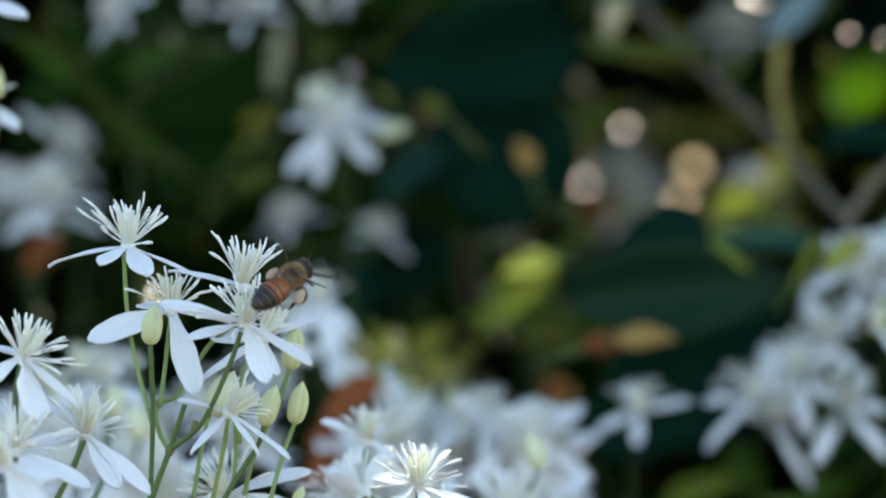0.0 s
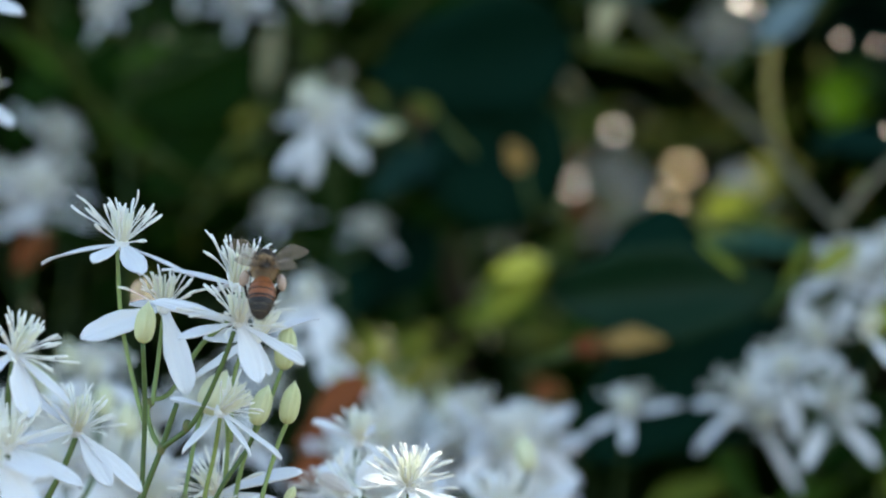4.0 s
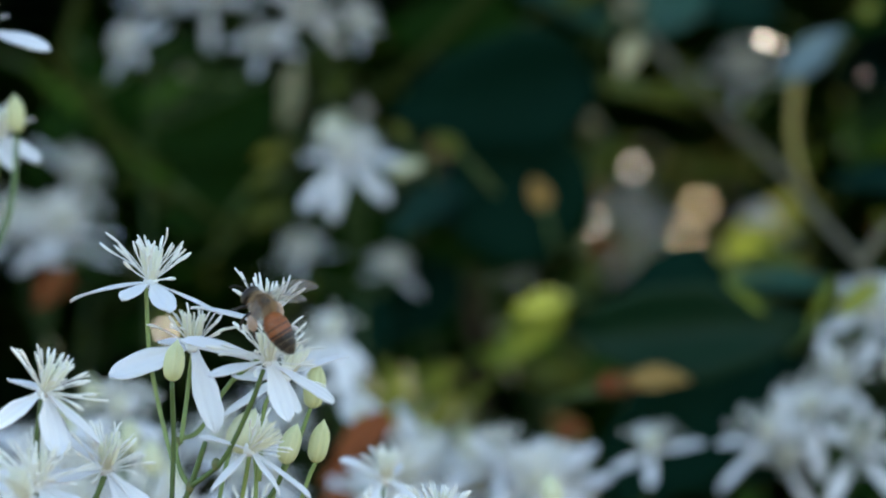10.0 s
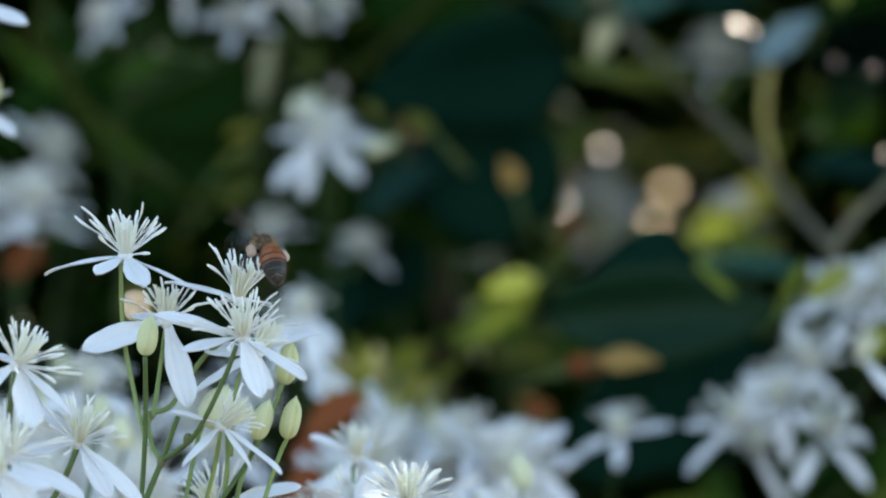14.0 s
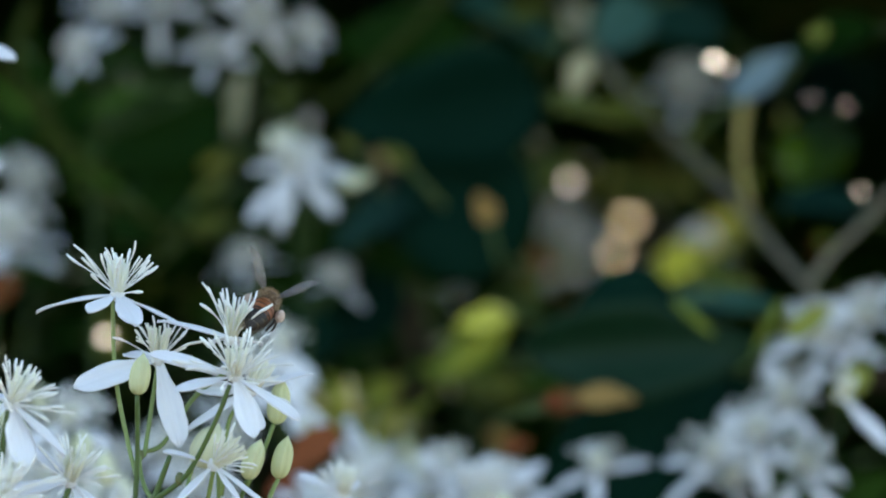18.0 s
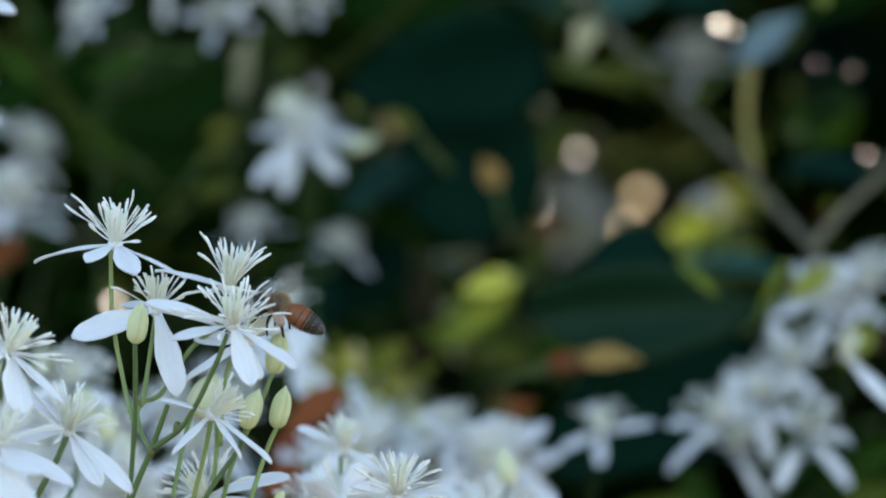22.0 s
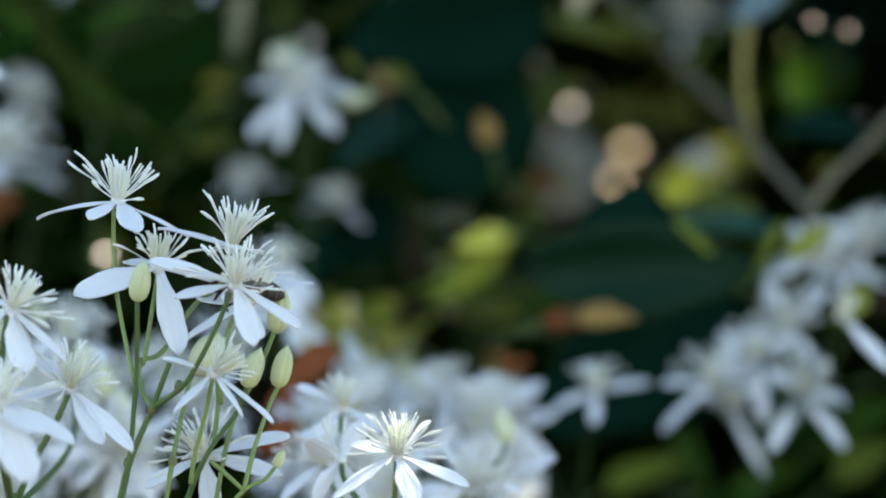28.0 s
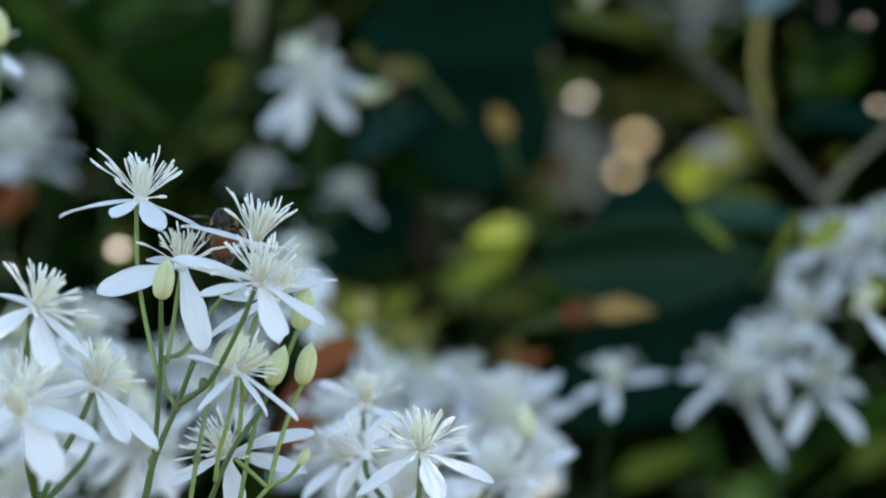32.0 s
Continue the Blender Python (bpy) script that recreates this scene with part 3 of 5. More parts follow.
UP, FRONT, SKEW, LEFT = (0.0, 0.8, 0.6), (0.05, 0.35, 0.93), (0.5, 0.6, 0.6), (-0.5, 0.55, 0.65)
gs = back_spray((-0.0304, 0.5000, 0.9982), [((-0.0472, 0.5500, 1.0059), (-0.2, 0.85, 0.4), 30, 0.8), ((-0.0231, 0.5500, 1.0012), (0.1, 0.88, 0.35), 0, 0.72)])
back_stems(gs, flower(gs, (-0.0332, 0.4700, 1.0310), (-0.1, 0.85, 0.5), [(-11.5, 0, 3, 5), (-11, -12.7, 4, 5), (-4, -15, 5, 4.6), (10.4, -11, 4, 6), (15, -1.5, 2, 4.6), (6, 5, -7, 4)], 40, 58, 1.0, seed=31))
bud(gs, (-0.0212, 0.4600, 1.0272), (-0.0128, 0.4600, 1.0297), 0.0042, BUD_PALE)
stem(gs, [(-0.0212, 0.4600, 1.0272), (-0.0273, 0.4700, 1.0274), gs.location], 0.0005, 0.0006, mat=STEM_SHADE, steps=4, sides=5)
bud(gs, (-0.0386, 0.4800, 1.0362), (-0.0398, 0.4800, 1.0425), 0.0034, BUD_PALE)
stem(gs, [(-0.0386, 0.4800, 1.0362), (-0.0363, 0.4900, 1.0321), gs.location], 0.0005, 0.0006, mat=STEM_SHADE, steps=4, sides=5)
bud(gs, (-0.0348, 0.4850, 1.0373), (-0.0356, 0.4850, 1.0443), 0.004, BUD_PALE)
stem(gs, [(-0.0348, 0.4850, 1.0373), (-0.0345, 0.4950, 1.0327), gs.location], 0.0005, 0.0006, mat=STEM_SHADE, steps=4, sides=5)
back_stems(gs, back_flower(gs, (-0.0298, 0.4850, 1.0327), (0.25, 0.8, 0.5), 35, 0.72, 61, 5))
back_spray((-0.1150, 0.5000, 0.9841), [
    ((-0.1133, 0.5200, 1.0106), (0.2, 0.75, 0.6), 15, 1.2), ((-0.1100, 0.5500, 1.0279), SKEW, 30, 1.0), ((-0.1239, 0.5200, 1.0130), UP, 0, 1.15), ((-0.1091, 0.4900, 1.0130), (0.1, 0.85, 0.5), 40, 1.1)])
back_spray((-0.0872, 0.5000, 1.0396), [
    ((-0.0863, 0.5500, 1.0747), UP, 10, 0.82), ((-0.0723, 0.5500, 1.0779), FRONT, 45, 0.95), ((-0.0904, 0.5000, 1.0626), LEFT, 0, 0.75), ((-0.0450, 0.5000, 1.0711), (0.2, 0.3, 0.9), 10, 0.95),
    ((-0.0564, 0.5200, 1.0621), UP, 30, 0.78), ((-0.0760, 0.4800, 1.0841), UP, 30, 0.95), ((-0.0522, 0.4800, 1.0858), UP, 60, 1.1), ((-0.0317, 0.5000, 1.0675), SKEW, 60, 0.7)])
cs = back_spray((-0.0317, 0.3700, 0.9488), [((-0.0379, 0.3800, 0.9810), UP, 10, 0.9)])
back_stems(cs, flower(cs, (-0.0334, 0.3500, 0.9859), (0.0, 0.75, 0.6), [(-8, -9, 4, 4.6), (3, -13, 5, 5), (7, -7, 3, 4.2), (-3, 5, -7, 4.2)], 22, 50, 0.75, seed=42))
back_stems(cs, flower(cs, (-0.0310, 0.3550, 0.9752), (0.15, 0.7, 0.6), [(12, -14, 4, 4.2), (1, -9, 5, 4.6), (-9, -3, 3, 4.6), (3, 3, -8, 4.2)], 20, 55, 0.75, seed=43))
rs = back_spray((0.0853, 0.4000, 0.9351), [((0.1020, 0.4100, 0.9896), UP, 20, 1.0), ((0.1134, 0.4100, 0.9938), LEFT, 20, 1.0)])
for place, axis, petals, seed in (
        ((0.0713, 0.3700, 0.9593), (-0.1, 0.75, 0.6), [(-12, -0.4, 2), (-12, -11.4, 4), (5, 9, -7), (8, 2, -6)], 34),
        ((0.0756, 0.3850, 0.9528), (0.2, 0.7, 0.6), [(9, -16, 4), (-6, 4, -5), (8, 6, -6)], 35),
        ((0.0817, 0.3750, 0.9651), (0.0, 0.7, 0.7), [(2, -15, 5, 3.6), (-8, 6, -2), (9, 5, -3), (-9, -5, 3)], 37),
        ((0.0921, 0.3600, 0.9574), (0.1, 0.65, 0.7), [(-7.4, -13.5, 5, 3.4), (10, -12.5, 4, 3.4), (9, -1, 3), (-8, 5, -4)], 36),
        ((0.0906, 0.3900, 0.9726), (-0.1, 0.7, 0.6), [(-12, -3, 3), (10, 9, -3), (-5, 11, -4), (7, -9, 5)], 38),
        ((0.0981, 0.4000, 0.9889), (0.2, 0.65, 0.7), [(-12, -4, 4), (10, -8, 4), (8, 8, -3), (-6, 9, -4)], 39)):
    back_stems(rs, flower(rs, place, axis, petals, 34, 70, 0.98, 3.1, seed))
back_stems(rs, flower(rs, (0.0947, 0.2800, 0.9773), (0.2, 0.6, 0.6), [(11, -11.5, 4, 4.4, 0.03)], 8, 40, 0.7, seed=40))
st = back_spray((0.0398, 0.3800, 0.9310), [])
back_stems(st, flower(st, (0.0424, 0.3600, 0.9570), (0.0, 0.75, 0.6), [(12, 2.4, 2, 2.7), (-9.5, -4, 5, 2.6), (-0.5, -7.5, 6, 3.0), (-2, 6, -7, 3.0)], 22, 60, 0.8, seed=41))
back_spray((0.0188, 1.0000, 0.9974), [((0.0182, 1.0500, 1.0128), UP, 0, 0.95), ((0.0129, 1.0500, 1.0015), SKEW, 10, 0.7)])
back_spray((0.0617, 1.2000, 0.9968), [((0.0587, 1.1500, 1.0206), UP, 30, 1.3), ((0.0630, 1.2000, 1.0100), FRONT, 0, 1.2), ((0.1132, 1.1000, 1.0110), UP, 0, 0.45)])
back_spray((0.0921, 0.8500, 1.0464), [((0.0892, 0.8500, 1.0641), UP, 30, 1.2)])

# the bank of flowers along the bottom
r = random.Random(5)
for x, y, z, wide, high, count in ((-0.003, 0.33, 0.9466, 0.046, 0.031, 34), (-0.002, 0.46, 0.932, 0.050, 0.043, 36), (0.002, 0.16, 0.944, 0.03, 0.016, 6), (-0.084, 0.22, 0.955, 0.060, 0.026, 14), (-0.078, 0.36, 0.960, 0.070, 0.032, 14)):
    items = []
    for i in range(count):
        u, h = r.uniform(-0.5, 0.5), r.uniform(-1.0, 0.35)
        top = 1 - (2 * u) ** 2 * 0.5 if u < 0 else 1 - 2.4 * u * u
        p = (x + u * wide, y + r.uniform(-0.03, 0.03), z + h * high * top)
        items.append((p, (r.uniform(-0.6, 0.6), r.uniform(0.35, 0.95), r.uniform(0.2, 0.9)), r.uniform(0, 90), r.uniform(0.9, 1.12)))
    back_spray((x, y + 0.03, z - high * 1.6), items, "dense clematis spray crowded with white star flowers", 4)


# ---- leaves and branches of the thicket ----
def leaf_mesh(length, width, fold, curl, seed, mat, full=0.72):
    r = random.Random(seed)
    a, b = r.uniform(0, 6), r.uniform(0, 6)

    def shape(s, w):
        half = 0.5 * width * (math.sin(math.pi * min(1, s ** full)) ** 0.75 if 0 < s < 1 else 0.02)
        half *= 1 + 0.05 * math.sin(14 * s + a) + 0.03 * math.sin(31 * s + b)
        x = w * half
        z = fold * abs(x) - curl * length * s * s + 0.02 * length * math.sin(6 * s + a + 2 * w)
        return Vector((x, length * s, z))

    v, f = shell(shape, 10, 6, 0.0003)
    return mesh_of("leaf", v, f, [mat])


def leaf(parent, foot, way, width, facing, mat, seed=0, fold=0.25, curl=0.12, label="", stalk=True, full=0.72):
    """A leaf from its foot, by the way to its tip in mm and the way its upper side faces, on a short stalk."""
    d = uvw(*way) * 0.001
    place = Vector(foot) - parent.location
    ob = put("leaf", leaf_mesh(d.length, width * 0.001, fold, curl, seed, mat, full), parent, frame_of(place, d, uvw(*facing)), label)
    if stalk:
        back = place - d.normalized() * 0.012 + Vector((0, 0.012, -0.004))
        v, f = tube([back, place.lerp(back, 0.5) + Vector((0, 0.002, 0)), place + d * 0.02], [0.0007, 0.0006, 0.0005], 5)
        put("leaf_stalk", mesh_of("leaf_stalk", v, f, [STEM]), parent)
    return ob


shrub = empty("broadleaf_shrub", (0.12, 0.62, 0.0), "dense shrub with waxy dark leaves, some yellowing or dead", "shrub")
# the woody fork
stem(shrub, [(0.0390, 0.6200, 1.0851), (0.0539, 0.5800, 1.0606), (0.0699, 0.5500, 1.0421), (0.0823, 0.5200, 1.0282), (0.0906, 0.4800, 1.0146), (0.0984, 0.4400, 1.0025), (0.1033, 0.4500, 0.9938)], 0.0012, 0.0012, "branch", BARK, 9)
stem(shrub, [(0.1022, 0.4500, 0.9967), (0.1111, 0.4700, 0.9818), (0.165, 0.54, 0.93), (0.19, 0.6, 0.6), (0.12, 0.62, 0.0)], 0.0018, 0.007, "branch", DARK_BARK, 8)
stem(shrub, [(0.0984, 0.4400, 1.0019), (0.1064, 0.4500, 1.0112), (0.1159, 0.4600, 1.0197), (0.1372, 0.5000, 1.0414)], 0.0010, 0.0009, "branch", BARK, 8)
stem(shrub, [(0.0883, 0.5000, 1.0223), (0.0857, 0.5000, 1.0306), (0.0850, 0.5000, 1.0411), (0.0862, 0.5000, 1.0525)], 0.0009, 0.0015, "branch", YELLOW_WOOD, 8)
stem(shrub, [(-0.0010, 0.7500, 0.9134), (-0.0005, 0.7500, 0.9591), (-0.0018, 0.7500, 1.0013), (-0.0101, 0.7500, 1.0365)], 0.003, 0.003, "branch", DARK_BARK, 8)
stem(shrub, [(-0.0294, 0.5500, 1.0479), (-0.0108, 0.5500, 1.0636), (0.0016, 0.5500, 1.0761), (0.0170, 0.5500, 1.0918)], 0.0016, 0.0016, "branch", STEM_OLIVE, 7)
stem(shrub, [(-0.1021, 0.5000, 1.0533), (-0.0933, 0.5000, 1.0336), (-0.0739, 0.5000, 1.0191), (-0.0567, 0.5200, 1.0122)], 0.0015, 0.0013, "branch", STEM_OLIVE, 7)
stem(shrub, [(-0.1040, 0.5000, 1.0760), (-0.1084, 0.5000, 1.0594), (-0.0992, 0.5000, 1.0429), (-0.0826, 0.5000, 1.0295)], 0.0015, 0.0013, "branch", STEM_OLIVE, 7)
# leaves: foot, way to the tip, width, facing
leaf(shrub, (0.0896, 0.4000, 0.9855), (-65.7, 0.8, 3), 25, (0.0, -0.05, 0.98), LEAF_GLOSS, 1, 0.42, 0.03, "large glossy green leaf, its shade in the colour", full=1.35)
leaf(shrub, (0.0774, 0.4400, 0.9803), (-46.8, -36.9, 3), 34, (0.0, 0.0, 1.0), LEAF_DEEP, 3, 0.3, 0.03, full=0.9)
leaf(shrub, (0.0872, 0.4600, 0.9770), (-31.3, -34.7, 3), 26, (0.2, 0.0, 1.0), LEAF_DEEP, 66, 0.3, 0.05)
leaf(shrub, (0.0933, 0.4600, 0.9967), (-31.4, 3.4, 3), 8, (0.0, 0.6, 0.8), LEAF_BLUEGREEN, 65, 0.2, 0.05)
leaf(shrub, (0.0608, 0.3700, 0.9984), (10.5, -7.8, 3), 3.0, (0.2, 0.6, 0.8), LEAF_LIME, 24, stalk=False)
leaf(shrub, (0.0884, 0.3800, 0.9993), (-7.3, -13.9, 3), 2.6, (0.3, 0.5, 0.8), LEAF_LIME, 25, stalk=False)
leaf(shrub, (0.0908, 0.4000, 0.9919), (10.2, 3.7, 3), 5.2, (0.2, 0.6, 0.8), LEAF_YELLOW, 26, stalk=False)
leaf(shrub, (0.0375, 0.3700, 0.9746), (14.7, 1.2, 3), 9, (0.1, 0.8, 0.6), LEAF_OCHRE, 21, 0.1)
leaf(shrub, (0.0293, 0.3750, 0.9730), (12.4, 1.5, 3), 6, (0.1, 0.5, 0.85), LEAF_RUST, 84)
leaf(shrub, (0.0195, 0.3750, 0.9613), (7.0, 2.6, 3), 3.6, (0.1, 0.3, 0.95), LEAF_RUST, 85)
leaf(shrub, (0.1154, 0.7300, 1.0314), (9.7, 21.3, 24), 23, (0.1, -0.7, 0.7), LEAF_ROUND, 29, 0.12, 0.05, "round thin leaf, yellow-green where the sun shines through", full=1.3)
leaf(shrub, (0.0833, 0.9500, 1.0011), (23.8, 19.2, 3), 18, (0.0, 0.8, 0.5), LEAF_LIME, 70)
leaf(shrub, (0.0089, 0.7000, 1.0884), (36.8, -12.6, 3), 16, (0.0, 0.85, 0.5), LEAF_BLUEGREEN, 86)
leaf(shrub, (0.0337, 0.6200, 1.0561), (33.4, -8.7, 3), 8, (0.0, 0.85, 0.5), LEAF_OLIVE, 87)
leaf(shrub, (0.0418, 0.7500, 1.0771), (13.1, 10.6, 3), 9, (0.0, 0.85, 0.5), LEAF_OLIVE, 88)
leaf(shrub, (0.0786, 0.8000, 1.0524), (-19.1, 18.9, 3), 14, (0.0, 0.85, 0.5), LEAF_OLIVE, 89)
leaf(shrub, (-0.1238, 0.5600, 1.0601), (44.9, -37.5, 3), 4.5, (0.2, 0.7, 0.7), LEAF_GREEN, 90, 0.3, 0.04)
leaf(shrub, (-0.1108, 0.6200, 1.0654), (27.1, -34.6, 3), 7, (0.3, 0.5, 0.8), LEAF_GREEN, 91)
leaf(shrub, (-0.0793, 0.6600, 1.0282), (-24.7, 18.7, 3), 20, (0.0, 0.1, 0.95), LEAF_DARK, 92)
leaf(shrub, (-0.0186, 0.6000, 1.0134), (17.9, 15.8, 3), 14, (0.0, 0.8, 0.6), LEAF_DARK, 93)
leaf(shrub, (0.0551, 0.6200, 0.9199), (22.6, 11.8, 3), 13, (0.0, 0.8, 0.6), LEAF_LIME, 94)
leaf(shrub, (0.1150, 0.6200, 0.9323), (22.5, 16.7, 3), 15, (0.0, 0.7, 0.7), LEAF_GREEN, 95)
leaf(shrub, (0.1249, 0.6600, 0.9225), (16.5, 12.0, 3), 12, (0.1, 0.8, 0.6), LEAF_LIME, 96)
leaf(shrub, (0.0897, 0.6000, 0.9199), (20.7, 11.6, 3), 9, (0.0, 0.8, 0.6), LEAF_GREEN, 97)
leaf(shrub, (0.0743, 0.6200, 0.9381), (11.7, -17.7, 3), 9, (0.2, 0.7, 0.6), LEAF_GREEN, 98)
leaf(shrub, (-0.0562, 0.6000, 1.0188), (-9.5, 10.6, 3), 5, (0.0, 0.8, 0.6), LEAF_OLIVE, 110)
leaf(shrub, (-0.0593, 0.5800, 1.0242), (-4.8, -5.5, 3), 5, (0.0, 0.8, 0.6), LEAF_CREAM, 111)
leaf(shrub, (-0.0542, 0.6200, 1.0434), (3.2, 21.1, 3), 6, (0.1, 0.6, 0.7), LEAF_CREAM, 112)
leaf(shrub, (-0.0413, 0.6000, 1.0515), (5.7, 5.5, 3), 6, (0.0, 0.7, 0.7), LEAF_OLIVE, 113)
leaf(shrub, (-0.0325, 0.6000, 1.0457), (4.1, 6.4, 3), 5, (0.0, 0.7, 0.7), LEAF_PALE, 114)
leaf(shrub, (-0.0127, 0.7500, 1.0392), (8.9, 6.9, 3), 11, (0.0, 0.6, 0.7), LEAF_TAN, 115)
leaf(shrub, (-0.0614, 0.5200, 1.0238), (8.5, 7.0, 3), 5, (0.0, 0.8, 0.6), LEAF_OLIVE, 116)
leaf(shrub, (-0.0649, 0.5600, 1.0138), (13.4, 6.8, 3), 8, (0.0, 0.8, 0.6), LEAF_OLIVE, 117)
leaf(shrub, (-0.0656, 0.6000, 1.0382), (7.3, 4.7, 3), 6, (0.0, 0.8, 0.6), LEAF_OLIVE, 118)
leaf(shrub, (-0.0082, 0.6200, 0.9630), (-19.4, 8.7, 3), 13, (0.0, 0.8, 0.6), LEAF_LIME, 119)
leaf(shrub, (-0.0183, 0.6400, 0.9611), (-13.1, 1.8, 3), 9, (0.0, 0.8, 0.6), LEAF_OLIVE, 120)
leaf(shrub, (0.0192, 0.7000, 1.0791), (24.7, 9.9, 3), 8, (0.0, 0.8, 0.6), LEAF_OLIVE, 121)
leaf(shrub, (0.0439, 0.6800, 1.0767), (5.7, 9.0, 3), 7, (0.0, 0.7, 0.7), LEAF_CREAM, 122)
leaf(shrub, (0.0104, 0.9000, 1.0012), (13, 11, 3), 10, (0.0, 0.7, 0.7), LEAF_OLIVE, 123)
leaf(shrub, (0.0371, 0.8500, 1.0295), (17.0, 16.5, 3), 13, (0.0, 0.8, 0.6), LEAF_OLIVE, 124)
leaf(shrub, (0.0872, 0.3350, 0.9903), (8.8, 7.8, 3), 6.5, (0.2, 0.7, 0.7), LEAF_YELLOW, 125, stalk=False)
leaf(shrub, (-0.0225, 0.6000, 0.9637), (15.4, 12.6, 3), 11, (0.0, 0.8, 0.6), LEAF_YELLOW, 126)
leaf(shrub, (-0.0269, 0.5900, 0.9767), (7.8, -12.9, 3), 6, (0.1, 0.7, 0.7), LEAF_OLIVE, 127)
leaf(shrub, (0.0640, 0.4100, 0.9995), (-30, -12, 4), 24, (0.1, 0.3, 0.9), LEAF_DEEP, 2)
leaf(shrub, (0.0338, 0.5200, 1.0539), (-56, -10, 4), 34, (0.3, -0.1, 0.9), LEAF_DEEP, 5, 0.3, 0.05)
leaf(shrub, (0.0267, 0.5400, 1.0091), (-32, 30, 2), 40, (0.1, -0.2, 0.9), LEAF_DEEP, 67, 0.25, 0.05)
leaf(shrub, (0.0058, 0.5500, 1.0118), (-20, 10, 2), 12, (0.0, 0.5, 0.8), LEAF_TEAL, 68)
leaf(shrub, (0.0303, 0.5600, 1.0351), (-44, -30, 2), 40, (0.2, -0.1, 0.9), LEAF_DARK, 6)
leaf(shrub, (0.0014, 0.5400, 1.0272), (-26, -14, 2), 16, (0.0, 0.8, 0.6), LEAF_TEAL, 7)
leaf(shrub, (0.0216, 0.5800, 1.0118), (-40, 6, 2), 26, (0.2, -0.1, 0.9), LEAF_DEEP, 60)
leaf(shrub, (0.0142, 0.5600, 1.0634), (-34, 10, 0), 26, (0.2, 0.4, 0.85), LEAF_DARK, 8)
leaf(shrub, (-0.0533, 0.5600, 1.0501), (-36, -14, 2), 26, (-0.2, 0.1, 0.95), LEAF_DARK, 9)
leaf(shrub, (-0.0560, 0.5800, 1.0286), (-34, -12, 2), 28, (-0.2, 0.6, 0.75), LEAF_DARK, 10)
leaf(shrub, (-0.0920, 0.6000, 1.0439), (-24, 20, 2), 18, (-0.2, 0.6, 0.75), LEAF_DARK, 11)
leaf(shrub, (-0.1050, 0.5600, 1.0523), (-20, -24, 2), 16, (-0.2, 0.6, 0.75), LEAF_DARK, 12)
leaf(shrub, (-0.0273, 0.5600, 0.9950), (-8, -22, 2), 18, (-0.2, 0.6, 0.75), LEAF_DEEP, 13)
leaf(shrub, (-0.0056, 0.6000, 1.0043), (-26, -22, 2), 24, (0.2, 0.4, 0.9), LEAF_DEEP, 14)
leaf(shrub, (-0.0216, 0.6000, 1.0173), (-24, -30, 2), 26, (0.2, 0.6, 0.75), LEAF_DARK, 15)
leaf(shrub, (0.0252, 0.5500, 0.9940), (-23.0, -19.9, 3), 14, (0.1, 0.7, 0.7), LEAF_LIME, 16, 0.2, 0.05, "sunlit yellow-green leaf")
leaf(shrub, (0.0257, 0.5450, 0.9929), (-16.2, -1.8, 3), 8, (0.1, 0.7, 0.7), LEAF_LIME, 61)
leaf(shrub, (0.0235, 0.5550, 0.9828), (-14.9, 2.6, 3), 9, (0.0, 0.7, 0.7), LEAF_LIME, 83)
leaf(shrub, (0.0113, 0.5600, 0.9766), (-10.1, 2.5, 3), 9, (0.0, 0.8, 0.6), LEAF_YELLOW, 99)
leaf(shrub, (-0.0054, 0.6200, 0.9743), (-11, -9, 3), 7, (0.1, 0.6, 0.8), LEAF_YELLOW, 17)
leaf(shrub, (-0.0161, 0.6300, 0.9710), (-10, -4, 3), 8, (0.1, 0.6, 0.8), LEAF_YELLOW, 81, 0.5)
leaf(shrub, (-0.0049, 0.6400, 0.9616), (-14, 2, 3), 6, (0.1, 0.6, 0.8), LEAF_OCHRE, 82)
leaf(shrub, (0.0347, 0.7500, 0.9674), (-22, 4, 3), 14, (0.1, 0.6, 0.8), LEAF_OLIVE, 73)
leaf(shrub, (-0.0197, 0.3300, 0.9675), (-14, -10, 3), 9, (0.1, 0.6, 0.8), LEAF_RUST, 18)
leaf(shrub, (-0.0277, 0.3000, 0.9500), (-10, -6, 3), 8, (0.1, 0.6, 0.8), LEAF_RUST, 63)
leaf(shrub, (-0.0251, 0.3300, 0.9562), (-12, -4, 3), 9, (0.1, 0.6, 0.8), LEAF_RUST, 19)
leaf(shrub, (-0.1087, 0.5000, 1.0036), (-8, -10, 3), 8, (0.1, 0.6, 0.8), LEAF_RUST, 20)
leaf(shrub, (0.0304, 0.7000, 0.9496), (-8, 8, 4), 8, (0.1, 0.6, 0.8), LEAF_OCHRE, 22)
leaf(shrub, (0.0189, 0.5200, 1.0182), (-3, 8, 2), 6, (0.1, 0.5, 0.85), LEAF_OCHRE, 23)
leaf(shrub, (-0.0035, 0.4800, 1.0328), (-7, 5, 2), 5, (0.1, 0.5, 0.85), LEAF_OLIVE, 74)
leaf(shrub, (-0.0174, 0.4700, 1.0365), (-4, 4, 2), 3, (0.1, 0.5, 0.85), LEAF_OLIVE, 76)
leaf(shrub, (-0.0735, 0.5000, 1.0529), (-16, -6, 2), 6, (0.1, 0.5, 0.85), LEAF_GREEN, 79)
leaf(shrub, (-0.0798, 0.5000, 1.0259), (-16, 9, 2), 5, (0.1, 0.5, 0.85), LEAF_GREEN, 80)
